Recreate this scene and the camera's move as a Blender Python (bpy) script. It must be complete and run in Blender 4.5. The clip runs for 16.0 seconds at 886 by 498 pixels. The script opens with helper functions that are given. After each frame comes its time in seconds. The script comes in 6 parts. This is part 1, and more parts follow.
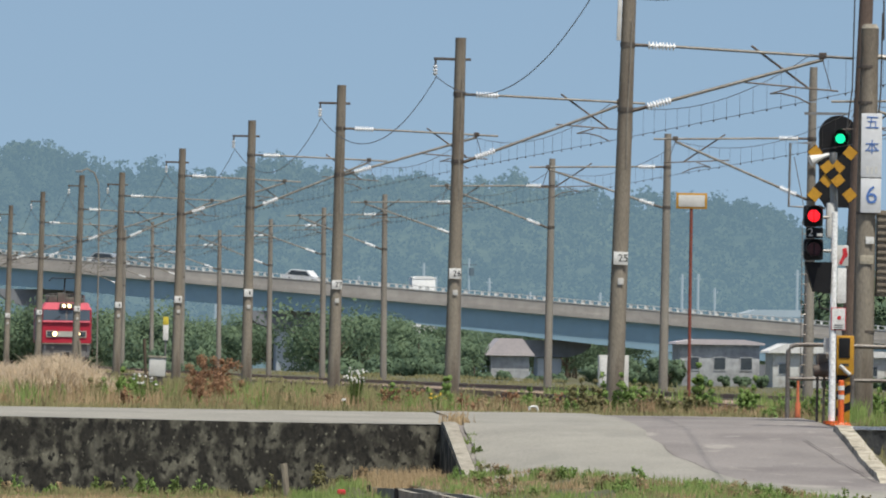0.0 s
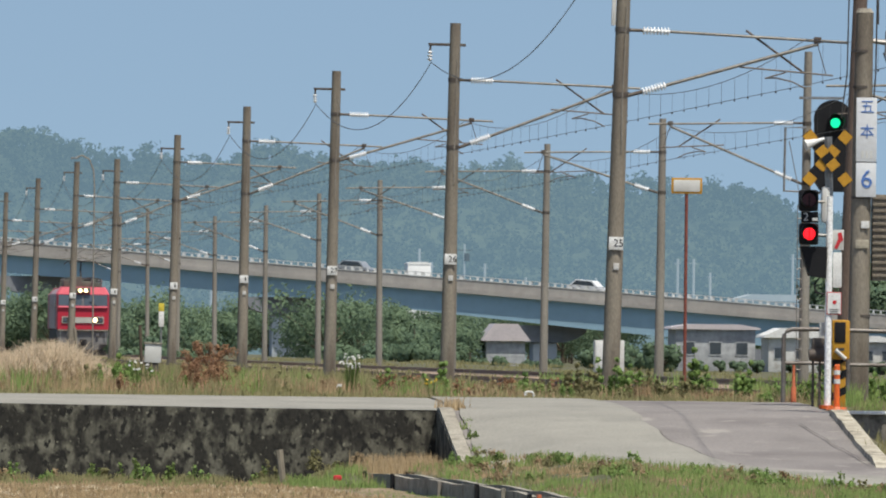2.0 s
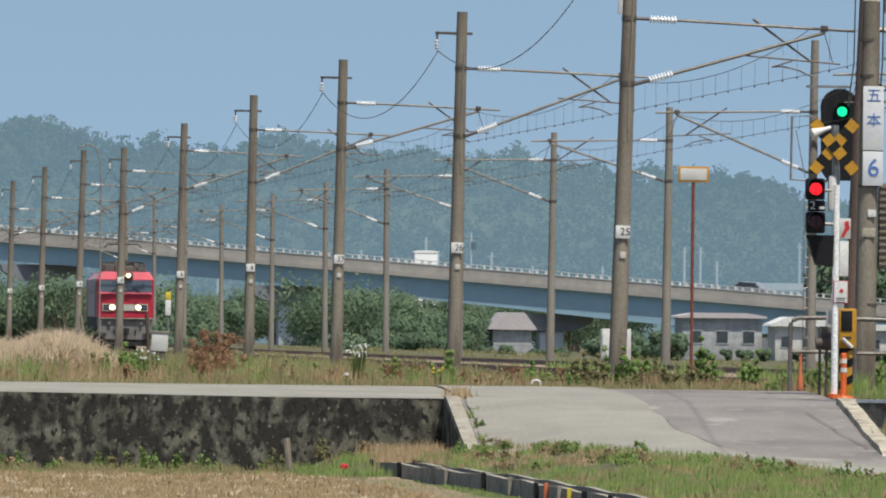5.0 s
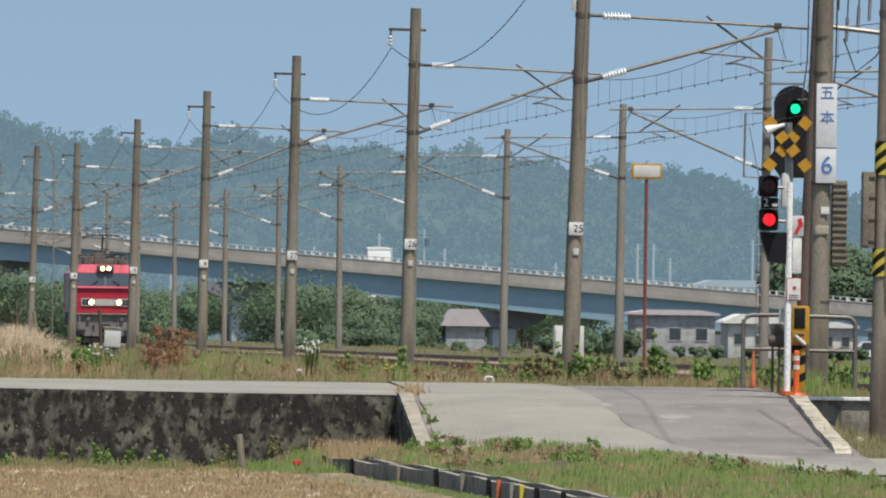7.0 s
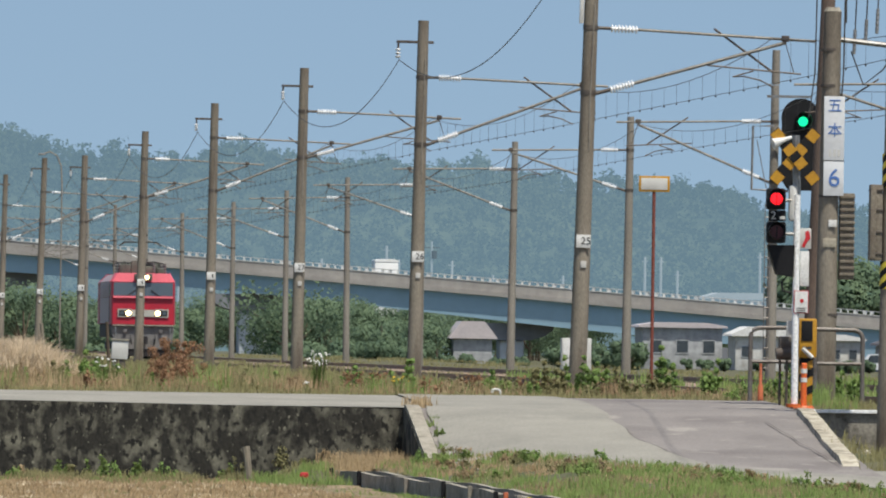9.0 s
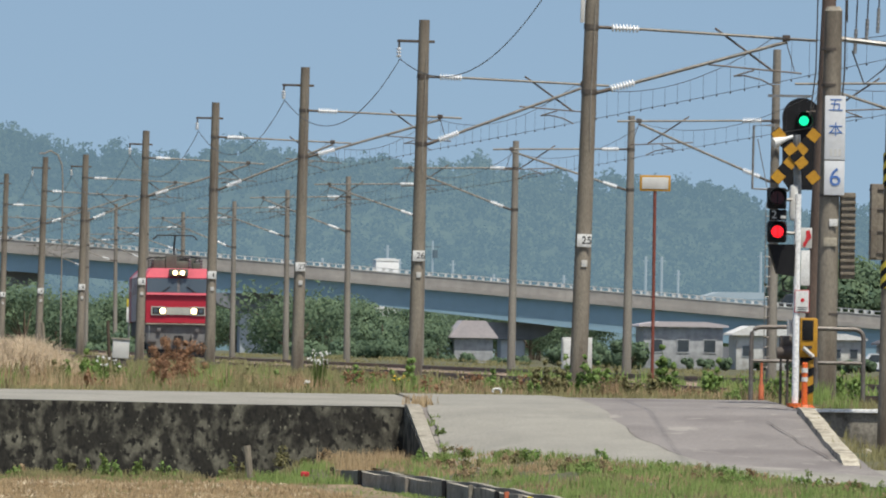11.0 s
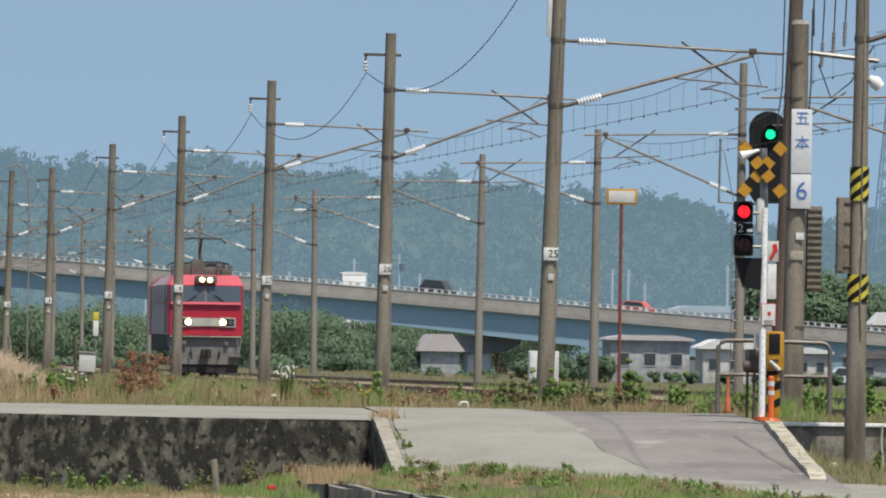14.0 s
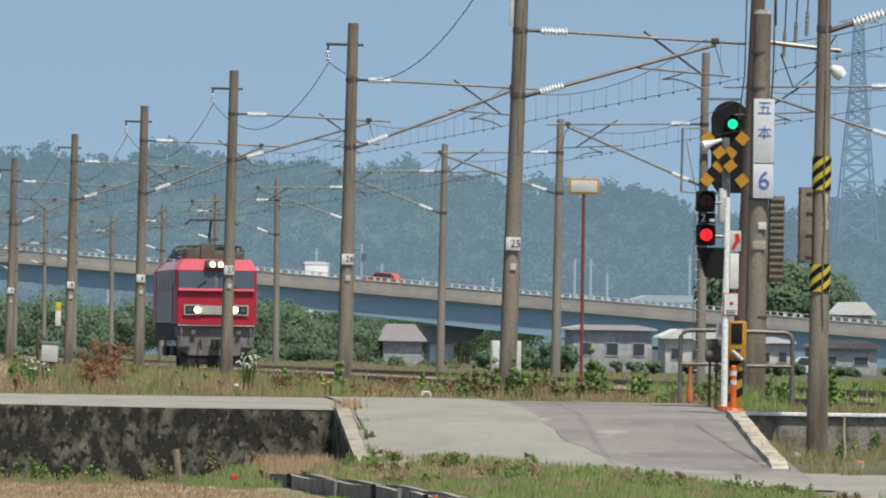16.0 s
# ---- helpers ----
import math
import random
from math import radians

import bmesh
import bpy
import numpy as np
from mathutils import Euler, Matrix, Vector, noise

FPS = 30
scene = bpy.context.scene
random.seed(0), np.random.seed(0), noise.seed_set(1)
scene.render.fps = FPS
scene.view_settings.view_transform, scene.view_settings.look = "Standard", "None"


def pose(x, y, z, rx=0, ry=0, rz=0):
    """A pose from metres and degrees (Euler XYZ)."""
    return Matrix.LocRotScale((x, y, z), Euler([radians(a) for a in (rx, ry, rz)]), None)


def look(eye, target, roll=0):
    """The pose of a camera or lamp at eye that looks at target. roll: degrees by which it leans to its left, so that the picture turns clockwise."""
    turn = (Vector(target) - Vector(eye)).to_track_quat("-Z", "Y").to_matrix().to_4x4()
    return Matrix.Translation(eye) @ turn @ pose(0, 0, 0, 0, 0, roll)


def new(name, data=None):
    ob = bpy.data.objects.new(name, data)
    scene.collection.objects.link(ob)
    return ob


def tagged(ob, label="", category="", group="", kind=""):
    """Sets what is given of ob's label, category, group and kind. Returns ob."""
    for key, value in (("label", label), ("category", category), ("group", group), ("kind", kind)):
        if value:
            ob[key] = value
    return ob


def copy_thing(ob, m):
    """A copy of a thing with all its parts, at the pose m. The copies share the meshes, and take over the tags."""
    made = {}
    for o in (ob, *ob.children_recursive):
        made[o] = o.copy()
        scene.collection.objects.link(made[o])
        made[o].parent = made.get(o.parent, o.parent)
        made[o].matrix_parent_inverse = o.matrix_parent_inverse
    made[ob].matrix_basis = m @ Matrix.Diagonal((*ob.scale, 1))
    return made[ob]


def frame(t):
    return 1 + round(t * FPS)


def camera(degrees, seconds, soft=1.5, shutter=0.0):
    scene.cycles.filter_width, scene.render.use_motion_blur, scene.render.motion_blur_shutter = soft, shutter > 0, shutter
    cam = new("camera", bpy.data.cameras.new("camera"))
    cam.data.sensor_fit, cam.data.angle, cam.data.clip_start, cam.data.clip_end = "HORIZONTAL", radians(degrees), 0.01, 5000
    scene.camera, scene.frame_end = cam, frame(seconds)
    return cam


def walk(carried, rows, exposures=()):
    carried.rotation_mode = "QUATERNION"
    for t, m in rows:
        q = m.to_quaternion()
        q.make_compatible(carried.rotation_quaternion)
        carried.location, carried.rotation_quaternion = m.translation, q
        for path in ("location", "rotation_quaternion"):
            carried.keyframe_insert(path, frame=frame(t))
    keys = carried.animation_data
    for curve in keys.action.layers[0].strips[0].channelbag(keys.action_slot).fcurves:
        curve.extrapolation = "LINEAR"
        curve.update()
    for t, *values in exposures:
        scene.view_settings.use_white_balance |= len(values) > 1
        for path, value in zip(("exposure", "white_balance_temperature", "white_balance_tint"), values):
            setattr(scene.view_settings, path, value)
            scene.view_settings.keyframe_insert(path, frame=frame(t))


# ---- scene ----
cam = camera(4.689, 16.0, soft=2.0)
EYE = (0.0, 0.0, 1.2)
# seconds, yaw, pitch, roll of the hand-held telephoto camera
TURNS = [
    (0.0, -3.9927, 0.5678, -0.8465),
    (0.5, -4.0519, 0.5610, -0.8223),
    (1.0, -4.0509, 0.5093, -0.8200),
    (1.5, -4.0444, 0.5148, -0.5999),
    (2.0, -4.0157, 0.4917, -0.6756),
    (2.5, -3.9908, 0.4397, -0.7504),
    (3.0, -3.9468, 0.4392, -0.6586),
    (5.5, -4.0075, 0.4309, -0.7101),
    (6.0, -4.0688, 0.4566, -0.7629),
    (6.5, -4.1703, 0.4529, -0.7797),
    (7.0, -4.2292, 0.4152, -0.8000),
    (7.5, -4.2455, 0.4765, -0.6956),
    (8.0, -4.2137, 0.4990, -0.8866),
    (8.5, -4.1902, 0.4845, -0.8556),
    (11.0, -4.1859, 0.4762, -0.8682),
    (11.5, -4.1841, 0.4752, -0.8976),
    (12.0, -4.2595, 0.4128, -0.8626),
    (12.5, -4.3540, 0.3688, -0.8403),
    (13.0, -4.3941, 0.3863, -0.7979),
    (13.5, -4.3769, 0.4919, -0.8130),
    (14.0, -4.3627, 0.5504, -0.8652),
    (14.5, -4.3835, 0.5260, -0.9411),
    (15.0, -4.4902, 0.4813, -0.8203),
    (15.5, -4.5744, 0.4539, -0.9064),
    (16.0, -4.5619, 0.4993, -0.8389),
]
walk(cam, [(t, pose(*EYE, 90 + pitch, roll, yaw)) for t, yaw, pitch, roll in TURNS], [(0.0, 0.40, 6660, 7.0), (16.0, 0.40, 6660, 7.0)])

# ---- world, sun ----
world = bpy.data.worlds.new("sky")
scene.world = world
world.use_nodes = True
wn = world.node_tree
sky = wn.nodes.new("ShaderNodeTexSky")
sky.sky_type = "NISHITA"
sky.sun_disc = False
SUN_TO = Vector((0.27, -0.55, 1.40)).normalized()
sky.sun_elevation = math.asin(SUN_TO.z)
sky.sun_rotation = math.atan2(SUN_TO.x, SUN_TO.y)
sky.air_density, sky.dust_density, sky.ozone_density = 1.0, 1.2, 1.5
wn.nodes["Background"].inputs["Strength"].default_value = 0.092
# the low sky is as blue as that a little higher up
where = wn.nodes.new("ShaderNodeTexCoord")
raised = wn.nodes.new("ShaderNodeVectorMath")
raised.operation = "ADD"
raised.inputs[1].default_value = (0.0, 0.0, 0.16)
wn.links.new(where.outputs["Generated"], raised.inputs[0])
wn.links.new(raised.outputs[0], sky.inputs["Vector"])
wn.links.new(sky.outputs[0], wn.nodes["Background"].inputs["Color"])
sun = new("sun", bpy.data.lights.new("sun", "SUN"))
sun.data.energy = 4.2
sun.data.angle = radians(0.8)
sun.data.color = (1.0, 0.95, 0.87)
sun.matrix_world = look(SUN_TO * 200, (0, 0, 0))

# ---- helpers of the scene ----
rnd = random.Random(7)
nrg = np.random.default_rng(5)


class Geo:
    """Vertices and faces of one mesh."""

    def __init__(self):
        self.v, self.f = [], []

    def add(self, verts, faces):
        n = len(self.v)
        self.v += [tuple(p) for p in verts]
        self.f += [tuple(i + n for i in q) for q in faces]
        return self

    def box(self, c, s, bev=0.0, rot=None):
        x, y, z = (d / 2 for d in s)
        if bev > 0:
            bm = bmesh.new()
            bmesh.ops.create_cube(bm, size=1.0)
            for p in bm.verts:
                p.co = Vector((p.co.x * s[0], p.co.y * s[1], p.co.z * s[2]))
            bmesh.ops.bevel(bm, geom=bm.edges[:], offset=min(bev, min(s) * 0.45), segments=2, affect="EDGES", profile=0.6)
            bm.verts.index_update()
            vs = [p.co.copy() for p in bm.verts]
            fs = [[p.index for p in q.verts] for q in bm.faces]
            bm.free()
        else:
            vs = [Vector((a, b, d)) for a in (-x, x) for b in (-y, y) for d in (-z, z)]
            fs = [(0, 1, 3, 2), (4, 6, 7, 5), (0, 4, 5, 1), (2, 3, 7, 6), (0, 2, 6, 4), (1, 5, 7, 3)]
        if rot is not None:
            vs = [rot @ p for p in vs]
        c = Vector(c)
        return self.add([p + c for p in vs], fs)

    def tube(self, pts, r, seg=8, caps=True):
        """A round bar along points; r is one radius or one for each point."""
        pts = [Vector(p) for p in pts]
        rs = r if isinstance(r, (list, tuple)) else [r] * len(pts)
        vs, fs = [], []
        for i, p in enumerate(pts):
            d = (pts[min(i + 1, len(pts) - 1)] - pts[max(i - 1, 0)]).normalized()
            a = d.cross(Vector((0, 0, 1)) if abs(d.z) < 0.9 else Vector((1, 0, 0))).normalized()
            b = d.cross(a)
            vs += [p + (a * math.cos(k * math.tau / seg) + b * math.sin(k * math.tau / seg)) * rs[i] for k in range(seg)]
        for i in range(len(pts) - 1):
            fs += [(i * seg + k, i * seg + (k + 1) % seg, (i + 1) * seg + (k + 1) % seg, (i + 1) * seg + k) for k in range(seg)]
        if caps:
            fs += [tuple(range(seg))[::-1], tuple(range((len(pts) - 1) * seg, len(pts) * seg))]
        return self.add(vs, fs)

    def prism(self, outline, axis, a, b):
        """An outline (pairs) swept along an axis from a to b. x: pairs are y, z; y: x, z; z: x, y."""
        def at(p, q):
            return {"x": (q, p[0], p[1]), "y": (p[0], q, p[1]), "z": (p[0], p[1], q)}[axis]
        n = len(outline)
        vs = [at(p, a) for p in outline] + [at(p, b) for p in outline]
        fs = [(i, (i + 1) % n, n + (i + 1) % n, n + i) for i in range(n)] + [tuple(range(n))[::-1], tuple(range(n, 2 * n))]
        return self.add(vs, fs)

    def mesh(self, name, smooth=False):
        me = bpy.data.meshes.new(name)
        me.from_pydata(self.v, [], self.f)
        bm = bmesh.new()
        bm.from_mesh(me)
        bmesh.ops.recalc_face_normals(bm, faces=bm.faces[:])
        bm.to_mesh(me)
        bm.free()
        if smooth:
            me.shade_smooth()
            me.set_sharp_from_angle(angle=radians(40))
        return me


def part(name, geo, material, parent=None, label="", smooth=True):
    me = geo.mesh(name, smooth) if isinstance(geo, Geo) else geo
    if not me.materials:
        me.materials.append(material)
    ob = new(name, me)
    ob.parent = parent
    return tagged(ob, label)


def thing(name, m, label, category, group="", kind=""):
    ob = new(name)
    ob.matrix_basis = m
    ob.empty_display_size = 0.2
    return tagged(ob, label, category, group, kind)


def big_mesh(name, v, f, material, normals=None):
    """A mesh from arrays: v (n, 3), f (m, 3 or 4); normals (n, 3) round off the shading of foliage."""
    me = bpy.data.meshes.new(name)
    v = np.asarray(v, dtype=np.float32)
    f = np.asarray(f, dtype=np.int32)
    k = f.shape[1]
    me.vertices.add(len(v))
    me.vertices.foreach_set("co", v.ravel())
    me.loops.add(f.size)
    me.loops.foreach_set("vertex_index", f.ravel())
    me.polygons.add(len(f))
    me.polygons.foreach_set("loop_start", np.arange(0, f.size, k, dtype=np.int32))
    me.polygons.foreach_set("loop_total", np.full(len(f), k, dtype=np.int32))
    me.update(calc_edges=True)
    me.validate()
    if normals is not None:
        me.shade_smooth()
        me.normals_split_custom_set_from_vertices(np.asarray(normals, dtype=np.float32))
    me.materials.append(material)
    return me


# ---- materials ----
def surface(name, c1, c2, scale=2.0, rough=0.75, metal=0.0, bump=0.25, fine=25.0, stain=None, stain_scale=1.2, stain_at=0.55, soft_edge=0.12,
            stretch=(1, 1, 1), island=0.0, objects=0.0, leaf=False, haze=None, spec=0.4, flecks=None, grain=0.5):
    m = bpy.data.materials.new(name)
    m.use_nodes = True
    n, l = m.node_tree.nodes, m.node_tree.links
    b = n["Principled BSDF"]
    b.inputs["Roughness"].default_value, b.inputs["Metallic"].default_value = rough, metal
    b.inputs["Specular IOR Level"].default_value = spec
    co = n.new("ShaderNodeTexCoord")
    mp = n.new("ShaderNodeMapping")
    mp.inputs["Scale"].default_value = stretch
    l.new(co.outputs["Object"], mp.inputs["Vector"])

    def noise_at(s, detail):
        q = n.new("ShaderNodeTexNoise")
        q.inputs["Scale"].default_value, q.inputs["Detail"].default_value = s, detail
        l.new(mp.outputs[0], q.inputs["Vector"])
        return q.outputs["Fac"]

    def blend(fac, a, c):
        q = n.new("ShaderNodeMix")
        q.data_type = "RGBA"
        for s, val in ((q.inputs[0], fac), (q.inputs[6], a), (q.inputs[7], c)):
            if isinstance(val, bpy.types.NodeSocket):
                l.new(val, s)
            elif isinstance(val, tuple):
                s.default_value = (*val, 1)
            else:
                s.default_value = val
        return q.outputs[2]

    def ramp(fac, lo, hi):
        q = n.new("ShaderNodeMapRange")
        q.inputs[1].default_value, q.inputs[2].default_value = lo, hi
        l.new(fac, q.inputs[0])
        return q.outputs[0]

    big = ramp(noise_at(scale, 4), 0.3, 0.7)
    small = noise_at(fine, 6)
    col = blend(big, c1, c2)
    if island or objects:
        src = n.new("ShaderNodeNewGeometry").outputs["Random Per Island"] if island else n.new("ShaderNodeObjectInfo").outputs["Random"]
        amount = n.new("ShaderNodeMath")
        amount.operation = "MULTIPLY"
        amount.inputs[1].default_value = island or objects
        l.new(src, amount.inputs[0])
        col = blend(amount.outputs[0], col, c2)
    if stain:
        col = blend(ramp(noise_at(stain_scale, 8), stain_at - soft_edge, stain_at + soft_edge), col, stain)
    if flecks:
        col = blend(ramp(noise_at(flecks[1], 6), flecks[2], flecks[2] + 0.08), col, flecks[0])
        col = blend(ramp(noise_at(flecks[1] * 1.7, 3), 0.64, 0.69), col, c1)
    dark = n.new("ShaderNodeMix")
    dark.data_type, dark.blend_type = "RGBA", "MULTIPLY"
    dark.inputs[0].default_value = grain
    l.new(col, dark.inputs[6])
    grey = n.new("ShaderNodeCombineColor")
    g = ramp(small, 0.2, 0.65)
    for i in range(3):
        l.new(g, grey.inputs[i])
    l.new(grey.outputs[0], dark.inputs[7])
    col = dark.outputs[2]
    l.new(col, b.inputs["Base Color"])
    if bump:
        bp = n.new("ShaderNodeBump")
        bp.inputs["Strength"].default_value, bp.inputs["Distance"].default_value = bump, 0.02
        l.new(small, bp.inputs["Height"])
        l.new(bp.outputs[0], b.inputs["Normal"])
    out = n["Material Output"]
    if leaf:
        tr = n.new("ShaderNodeBsdfTranslucent")
        l.new(col, tr.inputs["Color"])
        mx = n.new("ShaderNodeMixShader")
        mx.inputs[0].default_value = 0.45
        l.new(b.outputs[0], mx.inputs[1])
        l.new(tr.outputs[0], mx.inputs[2])
        l.new(mx.outputs[0], out.inputs[0])
    # haze is painted on: a flat glow of one colour over the surface
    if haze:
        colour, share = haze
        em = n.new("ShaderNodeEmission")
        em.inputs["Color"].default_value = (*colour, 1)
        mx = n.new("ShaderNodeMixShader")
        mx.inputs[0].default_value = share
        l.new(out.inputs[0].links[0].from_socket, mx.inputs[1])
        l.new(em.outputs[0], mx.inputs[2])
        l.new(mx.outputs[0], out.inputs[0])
    return m


def glow(name, colour, strength):
    m = bpy.data.materials.new(name)
    m.use_nodes = True
    b = m.node_tree.nodes["Principled BSDF"]
    b.inputs["Base Color"].default_value = (*colour, 1)
    b.inputs["Emission Color"].default_value = (*colour, 1)
    b.inputs["Emission Strength"].default_value = strength
    return m


# haze colour that the far materials glow with
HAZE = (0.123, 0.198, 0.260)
CONCRETE_POLE = surface("pole_concrete", (0.285, 0.25, 0.20), (0.195, 0.167, 0.13), 0.9, 0.85, stain=(0.09, 0.065, 0.05), stain_scale=0.7, stain_at=0.6, stretch=(3, 3, 0.5), bump=0.3)
GREY_POLE = surface("grey_pole_concrete", (0.30, 0.275, 0.235), (0.22, 0.195, 0.165), 0.8, 0.85, stretch=(3, 3, 0.6))
POLE_BROWN = surface("red_brown_pole", (0.17, 0.12, 0.095), (0.11, 0.08, 0.065), 1.2, 0.8, stretch=(3, 3, 0.5), bump=0.3)
STEEL_DARK = surface("weathered_steel", (0.16, 0.14, 0.12), (0.09, 0.07, 0.06), 4, 0.6, 0.4, fine=60)
BRACKET = surface("weathered_bracket_tube", (0.30, 0.285, 0.25), (0.17, 0.155, 0.135), 3, 0.5, 0.3, fine=30, bump=0.1)
STEEL_GALV = surface("galvanised_tube", (0.42, 0.42, 0.41), (0.27, 0.25, 0.23), 3, 0.42, 0.7, fine=50, bump=0.1)
PORCELAIN = surface("white_porcelain", (0.90, 0.90, 0.90), (0.84, 0.85, 0.86), 6, 0.18, 0, bump=0.03, spec=0.6)
WIRE = surface("weathered_wire", (0.10, 0.095, 0.09), (0.06, 0.055, 0.05), 5, 0.55, 0.5)
WHITE_PAINT = surface("white_paint", (0.80, 0.80, 0.78), (0.66, 0.65, 0.62), 5, 0.5, fine=60, bump=0.08)
BRIGHT_WHITE = surface("fresh_white_paint", (0.93, 0.93, 0.92), (0.88, 0.88, 0.87), 4, 0.4, bump=0.03)
BOARD_WHITE = surface("pale_sign_board", (0.64, 0.65, 0.665), (0.56, 0.57, 0.585), 1.5, 0.5, fine=12, bump=0.03, grain=0.12, stain=(0.52, 0.50, 0.47), stain_scale=2.5, stain_at=0.68)
DIRTY_WHITE = surface("dirty_white_board", (0.62, 0.62, 0.60), (0.50, 0.49, 0.46), 3, 0.6, fine=40, grain=0.25, bump=0.08, stain=(0.34, 0.30, 0.26), stain_at=0.66)
BLACK_PAINT = surface("black_paint", (0.010, 0.010, 0.012), (0.016, 0.016, 0.017), 4, 0.6, fine=60, bump=0.06, spec=0.2)
YELLOW = surface("yellow_paint", (0.55, 0.29, 0.025), (0.46, 0.23, 0.02), 5, 0.5, fine=60, bump=0.08)
STRIPE_YELLOW = surface("hazard_yellow", (0.72, 0.58, 0.06), (0.58, 0.46, 0.06), 5, 0.5, fine=60, bump=0.08)
ORANGE = surface("orange_plastic", (0.85, 0.17, 0.035), (0.72, 0.13, 0.03), 6, 0.45, bump=0.05)
RED_SIGN = surface("red_print", (0.62, 0.03, 0.04), (0.52, 0.03, 0.04), 6, 0.5, bump=0.03)
BLUE_PRINT = surface("blue_print", (0.08, 0.18, 0.50), (0.10, 0.21, 0.48), 8, 0.5, bump=0.02)
INK = surface("dark_ink", (0.03, 0.03, 0.03), (0.05, 0.05, 0.05), 8, 0.6, bump=0.02)
RAIL_TUBE = surface("dull_rail_tube", (0.24, 0.22, 0.20), (0.15, 0.125, 0.11), 4, 0.5, 0.4, fine=40)
RUST_POST = surface("red_brown_post", (0.26, 0.075, 0.05), (0.18, 0.05, 0.035), 4, 0.6)
LOUVRE = surface("brown_louvre", (0.22, 0.19, 0.145), (0.16, 0.13, 0.10), 4, 0.7)
WALL_CONC = surface("stained_concrete", (0.225, 0.213, 0.162), (0.085, 0.081, 0.064), 1.4, 0.9, bump=0.6, fine=18, stain=(0.027, 0.025, 0.020), stain_scale=2.9, stain_at=0.47, soft_edge=0.07, stretch=(1, 1, 0.7), flecks=((0.014, 0.013, 0.011), 8.0, 0.52))
PALE_CONC = surface("pale_concrete", (0.38, 0.35, 0.29), (0.26, 0.235, 0.19), 2.2, 0.9, bump=0.5, fine=18, stain=(0.15, 0.13, 0.10), stain_scale=3.0, stain_at=0.63)
DULL_CONC = surface("dull_concrete", (0.33, 0.305, 0.26), (0.24, 0.22, 0.185), 0.7, 0.9, bump=0.4, fine=18, stain=(0.07, 0.062, 0.05), stain_scale=3.0, stain_at=0.56)
DARK_LINE = surface("dark_line", (0.06, 0.055, 0.05), (0.09, 0.08, 0.07), 3, 0.9)
KERB_STONE = surface("pale_kerb_stone", (0.50, 0.46, 0.37), (0.36, 0.32, 0.25), 1.6, 0.9, bump=0.4, fine=14, grain=0.35, stain=(0.15, 0.13, 0.10), stain_scale=3.0, stain_at=0.6)
ASPHALT = surface("old_asphalt", (0.232, 0.212, 0.200), (0.178, 0.162, 0.154), 0.5, 0.9, bump=0.4, fine=22, grain=0.32, stain=(0.138, 0.122, 0.118), stain_scale=0.55, stain_at=0.60, flecks=((0.285, 0.265, 0.24), 0.9, 0.60))
PALE_ROAD = surface("pale_worn_paving", (0.290, 0.277, 0.240), (0.222, 0.213, 0.186), 0.7, 0.9, bump=0.4, fine=22, grain=0.35, stain=(0.20, 0.19, 0.17), stain_scale=0.8, stain_at=0.64)
SOIL = surface("dry_soil", (0.26, 0.19, 0.12), (0.17, 0.125, 0.08), 1.1, 0.95, bump=0.6, fine=14)
STRAW_FIELD = surface("straw_field", (0.30, 0.23, 0.145), (0.19, 0.145, 0.09), 1.4, 0.95, bump=0.9, fine=9, grain=0.7)
MEADOW = surface("meadow_ground", (0.065, 0.08, 0.036), (0.135, 0.115, 0.065), 0.45, 0.95, bump=0.6, fine=9)
BALLAST = surface("rusty_ballast", (0.36, 0.27, 0.20), (0.25, 0.18, 0.135), 1.5, 0.95, bump=0.9, fine=16)
SLEEPER = surface("brown_sleeper", (0.17, 0.13, 0.10), (0.11, 0.085, 0.07), 2.0, 0.9)
RAIL_STEEL = surface("rail_steel", (0.22, 0.145, 0.11), (0.14, 0.09, 0.07), 3, 0.6, 0.4)

# ---- ground, banks, road, walls ----
FIELD_Z = -1.25
g = Geo()
g.add([(-4600, -400, FIELD_Z), (4600, -400, FIELD_Z), (4600, 4700, FIELD_Z), (-4600, 4700, FIELD_Z)], [(0, 1, 2, 3)])
tagged(part("ground", g, MEADOW, smooth=False), "flat green and straw meadow reaching the far hills", "ground", kind="structure")


def sheet(name, material, fn, x0, x1, y0, y1, nx, ny, label, category):
    xs, ys = np.linspace(x0, x1, nx), np.linspace(y0, y1, ny)
    v = [(x, y, fn(x, y)) for y in ys for x in xs]
    f = [(j * nx + i, j * nx + i + 1, (j + 1) * nx + i + 1, (j + 1) * nx + i) for j in range(ny - 1) for i in range(nx - 1)]
    me = big_mesh(name, v, f, material)
    me.shade_smooth()
    return tagged(part(name, me, material), label, category, kind="structure")


def bumpy(x, y, s=0.6, a=0.03):
    return a * noise.noise(Vector((x * s, y * s, 3.1)))


sheet("field", STRAW_FIELD, lambda x, y: FIELD_Z + 0.02 + bumpy(x, y, 1.3, 0.05), -6, 11.6, 120, 176.5, 60, 160, "harvested field of dry straw stubble", "field")

# bank that carries the railway, behind the retaining walls
g = Geo()
g.prism([(186.5, FIELD_Z - 0.5), (186.5, -0.03), (193.2, 0.14), (214, 0.05), (381, 0.0), (520, -0.10), (1050, -0.13), (1056, FIELD_Z - 0.5)], "x", -45.0, 46.0)
tagged(part("embankment", g, MEADOW, smooth=False), "low grassy railway embankment", "embankment", kind="structure")

